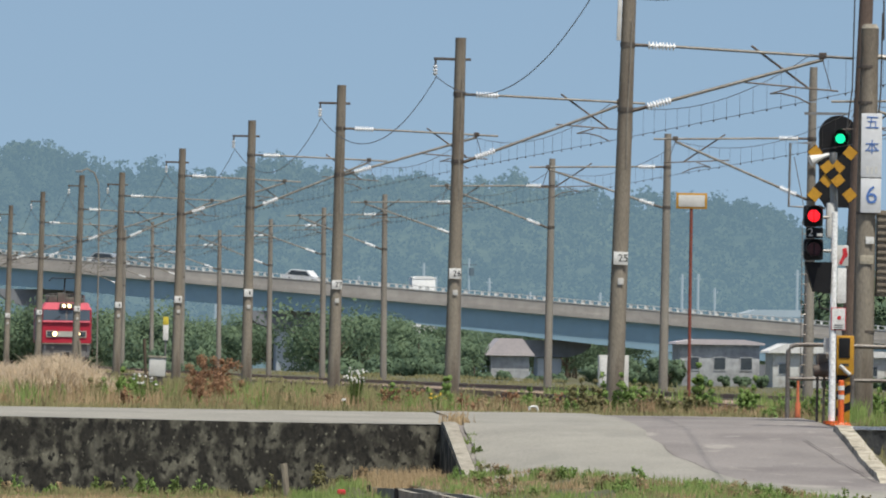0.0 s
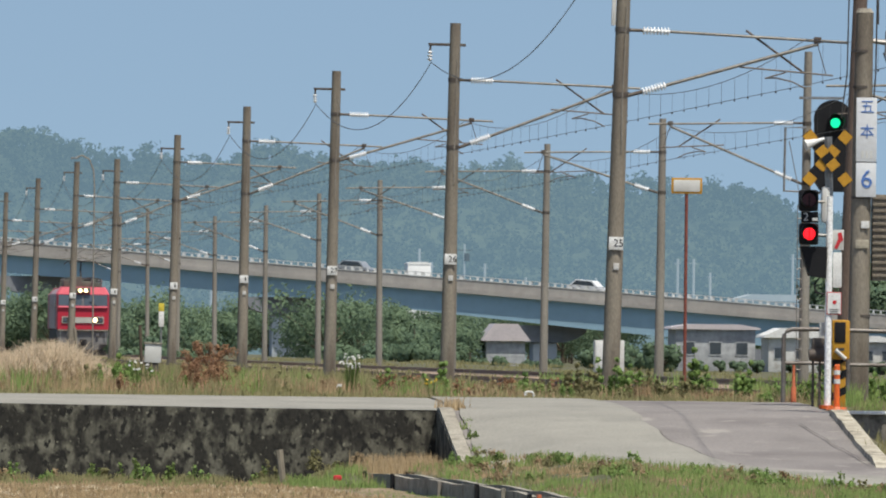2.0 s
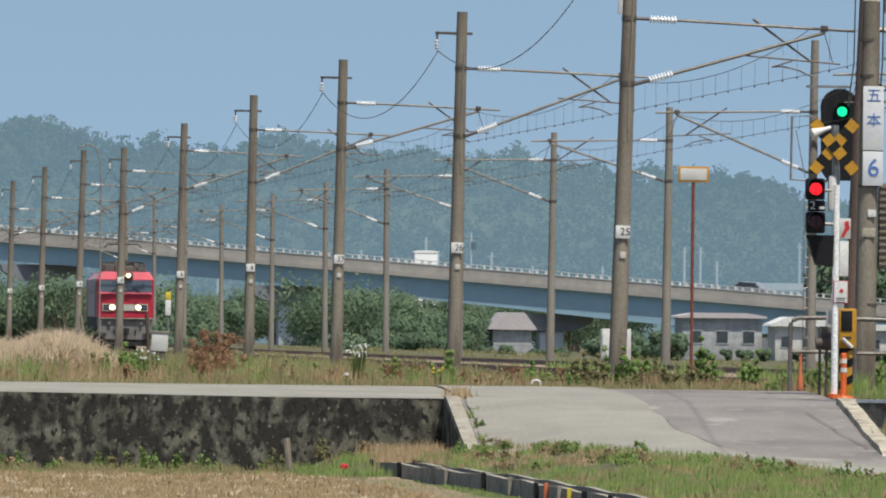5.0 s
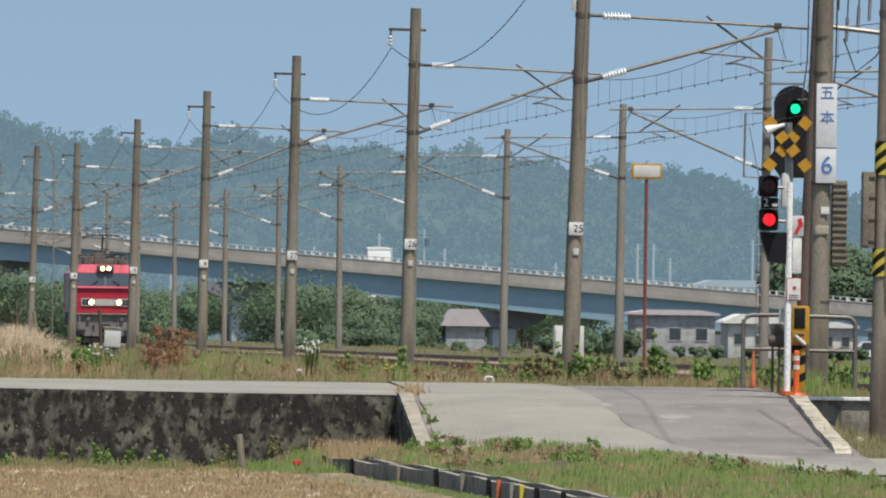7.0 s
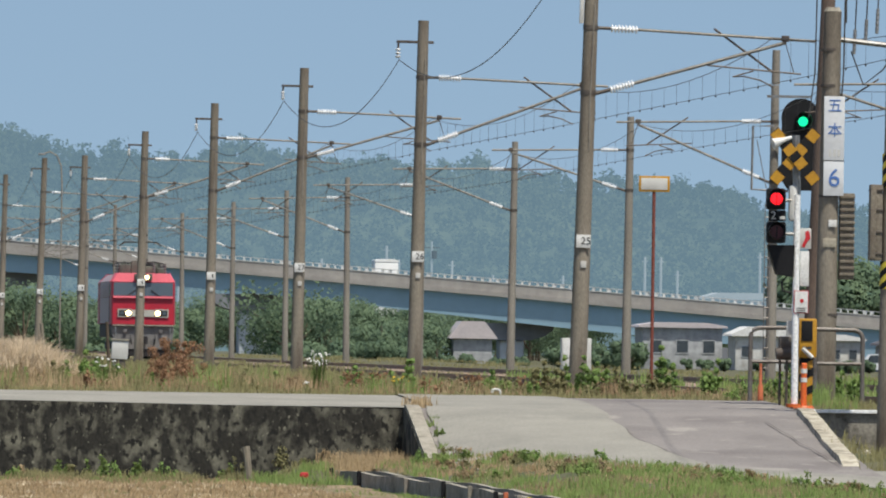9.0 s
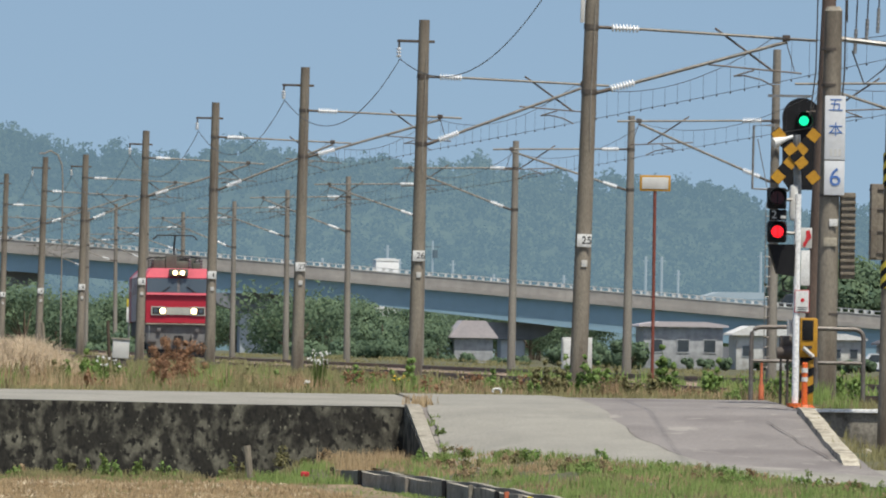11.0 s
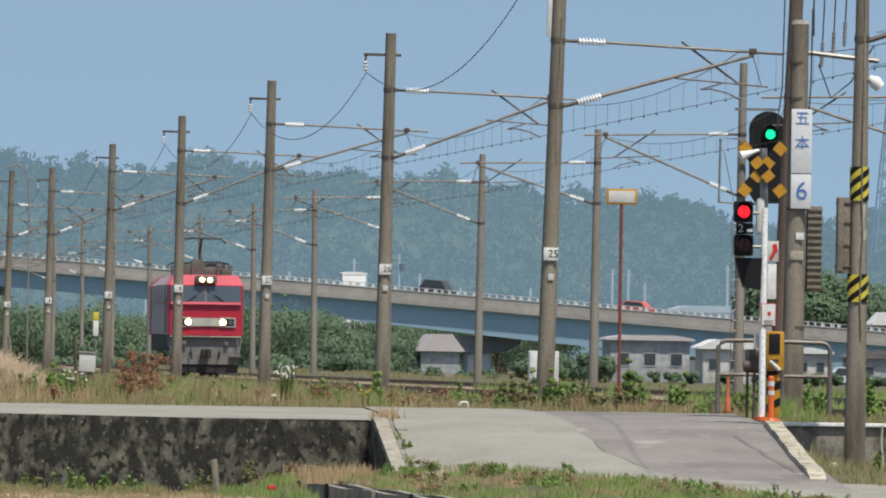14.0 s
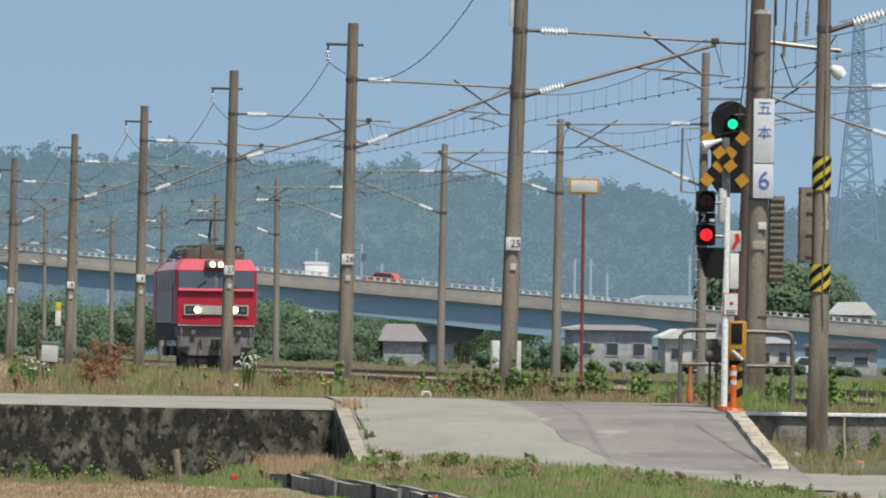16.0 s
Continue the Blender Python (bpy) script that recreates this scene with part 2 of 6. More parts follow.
ROAD_TOP = [(186.0, 0.0), (188.0, 0.06), (191.0, 0.14), (193.0, 0.175), (194.5, 0.17)]


def road_z(y):
    pts = [(150.0, -1.24), (160.0, -1.22), (166.0, -1.17), (172.0, -1.03), (176.0, -0.83), (180.0, -0.53), (184.0, -0.16)] + ROAD_TOP
    return float(np.interp(y, [p[0] for p in pts], [p[1] for p in pts])) + 0.01


def ramp_z(x, y):
    """The ramp falls a little towards its wing wall."""
    side = max(0.0, 1.0 - (x - 13.3) / 1.3)
    return road_z(y) - side * float(np.interp(y, [174, 178, 180.4, 183, 185.4, 186], [0, 0.14, 0.36, 0.20, 0.03, 0]))


sheet("road_upper", PALE_ROAD, lambda x, y: road_z(y) + 0.008, -20, 13.3, 186.15, 194.4, 40, 14, "pale worn lane on top of the retaining wall", "road")
sheet("road_ramp", ASPHALT, lambda x, y: ramp_z(x, y) + bumpy(x, y, 0.5, 0.015), 13.22, 19.95, 158, 194.5, 60, 120, "grey asphalt ramp up to the level crossing", "road")
# the ramp's earth side
tagged(part("ramp_side", Geo().prism([(186.2, -1.6), (186.2, -0.06), (184, -0.36), (181.5, -0.72), (180, -0.92), (177, -0.95), (172, -1.1), (170, -1.6)], "x", 13.2, 13.6), SOIL, smooth=False), "earth edge of the asphalt ramp", "road", kind="structure")
sheet("road_lower", PALE_ROAD, lambda x, y: road_z(y) + bumpy(x, y, 0.5, 0.015), 19.95, 60, 158, 175.6, 30, 50, "grey asphalt lane at field level", "road")
# the paler older surface with a wavering edge
v, f = [], []
rows_y = np.linspace(170.0, 194.2, 70)


def patch_edge(y):
    return float(np.interp(y, [170, 173.4, 174.3, 175.2, 176.4, 178.5, 181.3, 184.5, 190, 194.2], [19.9, 19.9, 19.0, 18.0, 17.3, 16.8, 16.55, 16.4, 16.4, 15.9])) + 0.10 * noise.noise(Vector((y * 0.9, 0.3, 0)))


for y in rows_y:
    xr = patch_edge(y)
    xl = 13.34 + 0.1 * noise.noise(Vector((y * 0.7, 5, 0)))
    for i in range(25):
        x = xl + (xr - xl) * i / 24
        v.append((x, y, ramp_z(x, y) + bumpy(x, y, 0.5, 0.015) + 0.03))
for j in range(len(rows_y) - 1):
    f += [(j * 25 + i, j * 25 + i + 1, (j + 1) * 25 + i + 1, (j + 1) * 25 + i) for i in range(24)]
tagged(part("road_patch", big_mesh("road_patch", v, f, PALE_ROAD), PALE_ROAD), "paler older paving laid over the asphalt ramp", "road", kind="structure")

# two thin dark lines: along the older paving's edge and across the ramp
for x_of, y0, y1, w in ((patch_edge, 177.6, 182.5, 0.012), (lambda y: 18.9 + 0.16 * (186 - y) * 0.4 + 0.05 * noise.noise(Vector((y, 2, 0))), 176.5, 184.0, 0.016)):
    v, f = [], []
    qs = np.linspace(y0, y1, 40)
    for y in qs:
        k = w * (0.5 + 0.8 * abs(noise.noise(Vector((y * 1.7, 9, 0)))))
        v += [(x_of(y) - k, y, road_z(y) + bumpy(x_of(y), y, 0.5, 0.015) + 0.036), (x_of(y) + k, y, road_z(y) + bumpy(x_of(y), y, 0.5, 0.015) + (0.036 if w > 0.02 else 0.034))]
    f = [(2 * i, 2 * i + 1, 2 * i + 3, 2 * i + 2) for i in range(len(qs) - 1)]
    tagged(part("road_crack", big_mesh("road_crack", v, f, DARK_LINE), DARK_LINE), "thin dark line across the ramp", "road", kind="structure")

# retaining walls, cast in long sections with a coping lip
wall = thing("retaining_wall", pose(0, 186, 0), "dark moss-stained concrete retaining wall along the lane", "wall", kind="structure")
x = -8.0
for i in range(7):
    g = Geo()
    w = 2.998
    g.prism([(x, -1.75), (x + w, -1.75), (x + w, -0.002 + 0.06 * (12.9 - x - w) / 6.7 * 0.9), (x, 0.06 * (12.9 - x) / 6.7 * 0.9)], "y", 0.0, 0.45)
    part("wall_section", g, WALL_CONC, wall, smooth=False)
    x += 3.0
wing = thing("wing_wall", pose(12.95, 186, 0), "sloping concrete wing wall beside the asphalt ramp", "wall", kind="structure")
g = Geo().prism([(-0.001, -1.7), (-6.6, -1.7), (-6.6, -1.12), (-5.6, -0.87), (-0.6, -0.03), (-0.001, 0.0)], "x", 0.0, 0.30)
part("wall_body", g, WALL_CONC, wing, smooth=False)
g = Geo().prism([(-0.001, 0.004), (-0.6, -0.026), (-5.6, -0.866), (-6.6, -1.116), (-6.6, -1.05), (-5.6, -0.80), (-0.6, 0.05), (-0.001, 0.075)], "x", 0.02, 0.26)
part("coping", g, PALE_CONC, wing, "pale crumbling concrete coping", smooth=False)
wall_b = thing("retaining_wall", pose(0, 186, 0), "grey concrete retaining wall with a whitened top edge", "wall", kind="structure")
for i in range(5):
    x = 20.0 + i * 4.0
    part("wall_section", Geo().prism([(x, -1.75), (x + 3.985, -1.75), (x + 3.985, 0.03), (x, 0.03)], "y", 0.0, 0.4), DULL_CONC, wall_b, smooth=False)
part("coping", Geo().box((30.0, 0.18, 0.062), (20.0, 0.5, 0.06), 0.01), BRIGHT_WHITE, wall_b, "whitened concrete coping", smooth=False)
wing_b = thing("wing_wall", pose(19.80, 186, 0), "pale broken concrete kerb sloping beside the ramp", "wall", kind="structure")
ys = np.linspace(0.0, -9.7, 44)
low, cope = Geo(), Geo()
for a, b2 in zip(ys[:-1], ys[1:]):
    za, zb = road_z(186 + a), road_z(186 + b2)
    xa, xb = 0.024 * a, 0.024 * b2
    # the kerb sinks into the ground at its lower end
    za, zb = za - 0.13 * max(0.0, -8.6 - a), zb - 0.13 * max(0.0, -8.6 - b2)
    o, o2 = (0.06 * noise.noise(Vector((q * 0.6, 0, 1))) + 0.012 * noise.noise(Vector((q * 3.1, 4, 1))) for q in (a, b2))
    faces = [(0, 1, 2, 3), (4, 7, 6, 5), (0, 4, 5, 1), (1, 5, 6, 2), (2, 6, 7, 3), (3, 7, 4, 0)]
    low.add([(xa, a, -1.7), (xa + 0.26, a, -1.7), (xb + 0.26, b2, -1.7), (xb, b2, -1.7), (xa, a, za + 0.03), (xa + 0.26, a, za + 0.03), (xb + 0.26, b2, zb + 0.03), (xb, b2, zb + 0.03)], faces)
    cope.add([(xa - 0.05 + o, a, za - 0.1), (xa + 0.29, a, za + 0.034), (xb + 0.29, b2, zb + 0.034), (xb - 0.05 + o2, b2, zb - 0.1),
              (xa - 0.03 + o, a, za + 0.10 + o * 0.6), (xa + 0.24, a, za + 0.10 + o * 0.8), (xb + 0.24, b2, zb + 0.10 + o2 * 0.8), (xb - 0.03 + o2, b2, zb + 0.10 + o2 * 0.6)], faces)
part("wall_body", low, WALL_CONC, wing_b, smooth=False)
part("coping", cope, KERB_STONE, wing_b, "pale crumbling kerb stone", smooth=False)


# ---- railway tracks ----
def track_x(y):
    return 22.37 - 0.0036 * (y - 381.0)


def grade(y):
    return float(np.interp(y, [300.0, 381.0, 514.0, 617.0], [0.0, -0.05, -0.14, -0.16]))


def make_track(name, fx, label):
    t = thing(name, pose(0, 0, 0), label, "railway track", kind="structure")
    v, f = [], []
    ys = np.linspace(196.0, 1000.0, 120)
    for y in ys:
        c = fx(y)
        d = grade(y)
        v += [(c - 2.1, y, d - 0.05), (c - 1.5, y, 0.10 + d), (c + 1.5, y, 0.10 + d), (c + 2.1, y, d - 0.05)]
    for j in range(len(ys) - 1):
        f += [(j * 4 + i, j * 4 + i + 1, j * 4 + i + 5, j * 4 + i + 4) for i in range(3)]
    part("ballast_bed", big_mesh("ballast_bed", v, f, BALLAST), BALLAST, t)
    for s in (-0.565, 0.565):
        g = Geo()
        for y0, y1 in ((196.0, 300.0), (300.0, 381.0), (381.0, 514.0), (514.0, 617.0), (617.0, 1000.0)):
            prof = [(-0.06, 0.10), (0.06, 0.10), (0.06, 0.115), (0.012, 0.135), (0.012, 0.185), (0.034, 0.195), (0.034, 0.225), (-0.034, 0.225), (-0.034, 0.195), (-0.012, 0.185), (-0.012, 0.135), (-0.06, 0.115)]
            n = len(prof)
            g.add([(fx(y0) + s + p, y0, q + grade(y0)) for p, q in prof] + [(fx(y1) + s + p, y1, q + grade(y1)) for p, q in prof],
                  [(i, (i + 1) % n, n + (i + 1) % n, n + i) for i in range(n)] + [tuple(range(n)), tuple(range(n, 2 * n))])
        part("rail", g, RAIL_STEEL, t, smooth=False)
    g = Geo()
    for i in range(330):
        y = 197.0 + i * 0.66
        g.box((fx(y), y, 0.075 + grade(y)), (2.0, 0.2, 0.09))
    tagged(part("sleepers", g, SLEEPER, t, smooth=False), kind="stuff")
    return t


make_track("railway_track", track_x, "rusty railway track on brown ballast used by the train")
make_track("railway_track", lambda y: 29.95, "second rusty railway track on brown ballast")


# ---- overhead line ----
def insulator(a, b, r=0.088, discs=8):
    a, b = Vector(a), Vector(b)
    pts, rs = [a], [0.03]
    for i in range(discs):
        for k, rr in ((0.12, 0.035), (0.3, r), (0.6, r * 0.9), (0.75, 0.035)):
            pts.append(a.lerp(b, (i + k) / discs))
            rs.append(rr)
    pts.append(b)
    rs.append(0.03)
    return Geo().tube(pts, rs, 10)


def make_mast(side, material, label, height=9.3, top_arm=True, base_r=0.19, top_r=0.135, u=7.75, low_z=6.39):
    """A concrete mast with its hinged bracket; side is +1 or -1, the way in which the bracket reaches; u and low_z are the hinges' heights."""
    s = side
    e = u - 7.75
    t = thing("catenary_mast", pose(0, 0, 0), label, "catenary mast", "catenary masts")
    part("shaft", Geo().tube([(0, 0, -1.5), (0, 0, 0), (0, 0, height)], [base_r + 0.01, base_r, top_r], 20), material, t)
    for z in (low_z, u):
        rr = base_r + (top_r - base_r) * z / height + 0.012
        part("clamp", Geo().tube([(0, 0, z - 0.05), (0, 0, z + 0.05)], rr, 16), STEEL_DARK, t, "dark steel clamp band")
    part("upper_stub", Geo().tube([(s * 0.1, 0, u), (s * 0.42, 0, u)], 0.035), STEEL_DARK, t)
    part("upper_insulator", insulator((s * 0.42, 0, u), (s * 1.0, 0, u - 0.005)), PORCELAIN, t, "ribbed white insulator")
    part("upper_tube", Geo().tube([(s * 1.0, 0, u - 0.005), (s * 4.75, 0, u - 0.10)], 0.030), BRACKET, t)
    a, b = Vector((s * 0.1, 0, low_z - 0.03)), Vector((s * 4.12, 0, 7.60 + e))
    part("lower_stub", Geo().tube([a, a.lerp(b, 0.087)], 0.04), STEEL_DARK, t)
    part("lower_insulator", insulator(a.lerp(b, 0.087), a.lerp(b, 0.212)), PORCELAIN, t, "ribbed white insulator")
    part("lower_tube", Geo().tube([a.lerp(b, 0.212), b], 0.036), BRACKET, t)
    part("brace", Geo().tube([(s * 2.6, 0.06, 7.83 + e), (s * 3.85, 0.06, 6.98 + e)], 0.026, 6), STEEL_DARK, t)
    part("registration_tube", Geo().tube([(s * 2.48, 0, 7.06 + e), (s * 4.45, 0, 6.95 + e)], 0.020, 6), STEEL_DARK, t)
    part("steady_arm", Geo().tube([(s * 3.45, 0, 6.98 + e), (s * 3.02, 0, 6.84 + e), (s * 3.25, 0, 6.86 + e), (s * 3.6, 0, 6.79 + e), (s * 3.87, 0, 6.66 + e)], 0.018, 6), STEEL_DARK, t)
    part("head_clamp", Geo().box((s * 4.1, 0, 7.68 + e), (0.16, 0.1, 0.13), 0.02), STEEL_DARK, t)
    part("head_hanger", Geo().tube([(s * 4.1, 0, 7.6 + e), (s * 4.3, 0, 6.98 + e)], 0.010, 5), STEEL_DARK, t)
    if side > 0:
        rr = base_r + (top_r - base_r) * 6.5 / height
        part("conduit", Geo().tube([(0.05, -rr - 0.012, 5.2), (0.03, -rr - 0.008, low_z - 0.3), (0.06, -rr + 0.004, u + 0.5)], 0.016, 6), GREY_POLE, t, "thin grey conduit")
    if top_arm:
        part("top_arm", Geo().box((-s * 0.20, 0, height - 0.55), (0.95, 0.07, 0.07), 0.01), STEEL_DARK, t)
        part("arm_hanger", Geo().tube([(-s * 0.62, 0, height - 0.55), (-s * 0.63, 0, height - 0.72)], 0.03, 6), STEEL_DARK, t)
        part("feeder_insulator", insulator((-s * 0.63, 0, height - 0.72), (-s * 0.63, 0, height - 0.98), 0.07, 3), PORCELAIN, t, "small white hanging insulator")
    return t


# the number of the mast, its distance and the lean of its top
LEFT = [(24, 169.9, -0.65, 0.2), (25, 225.3, 0.0, 1.3), (26, 274.2, 0.0, 0.7), (27, 324.4, 0.0, 0.7), (28, 375.7, 0.0, 0.5), (29, 429.6, 0.0, 0.9),
        (30, 489.5, 0.0, 0.9), (31, 541.5, 0.0, 1.3), (32, 600.0, 0.0, 1.0), (33, 659.5, 0.0, 1.0), (34, 719.0, 0.0, 0.8), (35, 779.0, 0.0, 0.5)]
RIGHT = [(271.5, 0.2), (321.8, 0.2), (369.8, 0.3), (419.7, 0.4), (469.8, 0.2), (519.8, -0.3), (570.0, -0.2), (622.6, 0.0), (681.8, -0.4), (733.0, 0.2), (781.0, -0.4), (833.0, 0.3)]


def lean_m(x, y, z, lean):
    return pose(x, y, z, 0, lean, 0)


# hinge heights of the brackets: upper, lower
LEFT_U = dict(zip(range(24, 36), (7.75, 7.77, 7.86, 8.00, 8.10, 8.22, 8.25, 8.3, 8.3, 8.3, 8.3, 8.3)))
LEFT_L = dict(zip(range(24, 36), (6.26, 6.41, 6.15, 6.62, 6.27, 6.70, 6.3, 6.7, 6.3, 6.7, 6.3, 6.7)))
RIGHT_U = (7.85, 7.86, 7.80, 7.88, 7.92, 7.97, 8.0, 8.0, 8.0, 8.0, 8.0, 8.0)
RIGHT_L = (6.5, 6.06, 6.42, 6.28, 6.5, 6.32, 6.5, 6.3, 6.5, 6.3, 6.5, 6.3)
masts = {}
for no, y, z, lean in LEFT:
    if no == 24:
        mast = make_mast(1, CONCRETE_POLE, "brown weathered concrete mast with hazard bands and bracket", 9.6, base_r=0.170, top_r=0.078, u=LEFT_U[no], low_z=LEFT_L[no])
    else:
        mast = make_mast(1, CONCRETE_POLE, "brown weathered concrete mast with bracket, white insulators and top arm", 10.0 if no == 25 or no > 30 else 9.3, u=LEFT_U[no], low_z=LEFT_L[no])
    mast.matrix_basis = lean_m(19.4 + (0.10 if no == 24 else 0) - math.tan(radians(lean)) * 3.3, y, 0.0, lean)
    if no == 24:
        # the first mast stands a little further out, on the verge below the wall
        mast.matrix_basis = pose(21.19, 184.6, -0.104, 0, lean, 0) @ Matrix.Scale(1.0865, 4)
    masts[no] = mast
for i, (y, lean) in enumerate(RIGHT):
    mast = make_mast(-1, GREY_POLE, "grey concrete mast with bracket and white insulators", 8.95 if i < 9 else 10.6, False, 0.165, 0.12, RIGHT_U[i], RIGHT_L[i])
    mast.matrix_basis = lean_m(33.4 - math.tan(radians(lean)) * 2.0, y, 0.0, lean)


part("cable_cover", Geo().box((-0.20, -0.05, 8.35), (0.09, 0.07, 1.0), 0.01), DIRTY_WHITE, masts[25], "pale cable cover")


def words(text, size, material, parent, m, name="lettering"):
    """Letters as a thin mesh that faces -y, centred on m."""
    cu = bpy.data.curves.new("letters", "FONT")
    cu.body, cu.size, cu.extrude, cu.align_x, cu.align_y = text, size, size * 0.01, "CENTER", "CENTER"
    tmp = new("letters", cu)
    bpy.context.view_layer.update()
    me = bpy.data.meshes.new_from_object(tmp)
    bpy.data.objects.remove(tmp)
    ob = part(name, me, material, parent)
    me.materials.clear()
    me.materials.append(material)
    ob.matrix_basis = m @ pose(0, 0, 0, 90, 0, 0)
    return ob


for no, y, z, lean in LEFT:
    if no == 24:
        continue
    p = part("number_plate", Geo().box((0.0, -0.195, 3.3), (0.30, 0.03, 0.27), 0.006), WHITE_PAINT, masts[no], "white number plate")
    if no <= 27:
        words(str(no), 0.22, INK, p, pose(0.05, -0.213, 3.3))
    else:
        part("print_bar", Geo().box((0.05, -0.211, 3.3), (0.05, 0.004, 0.13)), INK, p)
    part("small_plate", Geo().box((0.02, -0.19, 2.82), (0.12, 0.02, 0.14), 0.004), DIRTY_WHITE, masts[no], "faded grey plate")


def sag(a, b, drop, n=14):
    a, b = Vector(a), Vector(b)
    return [a.lerp(b, i / n) - Vector((0, 0, 4 * drop * (i / n) * (1 - i / n))) for i in range(n + 1)]


def overhead(name, xs_ys, heights, side, label):
    t = thing(name, pose(0, 0, 0), label, "overhead wire")
    for (xa, ya), (xb, yb), ha, hb in zip(xs_ys[:-1], xs_ys[1:], heights[:-1], heights[1:]):
        a, b = Vector((xa + side * 3.95, ya, ha - 0.15)), Vector((xb + side * 3.95, yb, hb - 0.15))
        mess = sag(a, b, 0.55, 16)
        part("messenger_wire", Geo().tube(mess, 0.0085, 5, False), WIRE, t)
        ca, cb = Vector((xa + side * 3.95, ya, ha - 1.11)), Vector((xb + side * 3.95, yb, hb - 1.11))
        part("contact_wire", Geo().tube([ca, cb], 0.0075, 5, False), WIRE, t)
        g = Geo()
        for i in range(1, 16):
            p = mess[i]
            q = ca.lerp(cb, i / 16)
            g.tube([p, q], 0.0032, 4, False)
            g.box(q + Vector((0, 0, -0.02)), (0.03, 0.03, 0.05))
        tagged(part("dropper", g, WIRE, t), kind="stuff")


left_xy = [(19.4, y) for no, y, z, lean in LEFT]
overhead("catenary", [(19.4, 115.0)] + left_xy, [7.75] + [LEFT_U[r[0]] for r in LEFT], 1, "sagging catenary wires over the train's track")
overhead("catenary", [(33.4, 215.0)] + [(33.4, y) for y, lean in RIGHT], [7.85] + list(RIGHT_U), -1, "sagging catenary wires over the second track")
feeder = thing("feeder_line", pose(0, 0, 0), "dark feeder cable sagging from mast to mast", "cable")
ends = [(19.4 + 0.095 - 0.63, y, 9.02 if no > 30 else 8.3) for no, y, z, lean in LEFT]
ends = [(18.87, 115.0, 9.6), (18.87, 169.9, 9.6), (18.87, 225.3, 9.0)] + ends[2:]
for a, b in zip(ends[:-1], ends[1:]):
    part("cable_span", Geo().tube(sag(a, b, 1.2, 24), 0.0115, 6, False), WIRE, feeder)

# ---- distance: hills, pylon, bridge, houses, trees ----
# woods, pylon, poles and far walls carry their haze as painted-in glow
HILL_LEAF = surface("hazed_hill_woods", (0.02, 0.05, 0.03), (0.22, 0.26, 0.13), 0.016, 0.95, bump=0.0, fine=0.12, island=0.35, haze=(HAZE, 0.82))
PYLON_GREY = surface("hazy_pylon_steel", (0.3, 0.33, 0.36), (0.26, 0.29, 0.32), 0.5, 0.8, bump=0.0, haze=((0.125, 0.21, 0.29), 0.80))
FAR_GREY = surface("hazy_distant_grey", (0.50, 0.51, 0.52), (0.42, 0.43, 0.45), 0.5, 0.8, bump=0.0, grain=0.1, haze=((0.19, 0.29, 0.37), 0.55))
DARK_HAZE = surface("hazy_dark_steel", (0.08, 0.09, 0.1), (0.1, 0.1, 0.11), 1, 0.7, bump=0.0, haze=(HAZE, 0.4))
# leaf green lightened and blued in the base colour to stand for haze
TREE_LEAF = surface("haze_tinted_leaves", (0.105, 0.17, 0.125), (0.19, 0.26, 0.15), 0.5, 0.85, bump=0.0, fine=2.0, grain=0.3, island=0.5, leaf=True, spec=0.15)
BARK = surface("bark", (0.12, 0.09, 0.06), (0.08, 0.06, 0.045), 2, 0.9)
BRIDGE_CONC = surface("bridge_concrete", (0.43, 0.40, 0.365), (0.35, 0.325, 0.30), 0.25, 0.9, bump=0.0, fine=1.2, grain=0.2)
RAIL_PALE = surface("pale_galvanised_rail", (0.72, 0.72, 0.71), (0.55, 0.55, 0.54), 0.8, 0.4, 0.2, bump=0.0, fine=1.5, grain=0.3)
GIRDER_BLUE = surface("blue_girder_paint", (0.29, 0.43, 0.52), (0.25, 0.375, 0.46), 0.08, 0.6, bump=0.0, fine=0.8, grain=0.12)
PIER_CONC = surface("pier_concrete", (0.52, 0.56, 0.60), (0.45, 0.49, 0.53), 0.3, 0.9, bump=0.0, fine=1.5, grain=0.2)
# pier heads: the deck's shade is put into a darker concrete colour
CAP_SHADE = surface("shade_dark_pier_head", (0.22, 0.23, 0.25), (0.16, 0.17, 0.19), 0.3, 0.9, bump=0.0, fine=1.5, grain=0.2)
HOUSE_WALL = surface("house_wall", (0.46, 0.47, 0.48), (0.37, 0.385, 0.40), 0.4, 0.85, bump=0.0, fine=1.5, objects=0.8)
ROOF_DARK = surface("dark_roof_tiles", (0.11, 0.10, 0.11), (0.16, 0.15, 0.15), 0.6, 0.7, bump=0.2, fine=5)
ROOF_PALE = surface("pale_metal_roof", (0.50, 0.45, 0.45), (0.42, 0.38, 0.39), 0.6, 0.5, bump=0.1, fine=5, grain=0.12)
PANE = surface("window_pane", (0.04, 0.05, 0.06), (0.06, 0.07, 0.08), 1, 0.12, bump=0.0, spec=0.6)


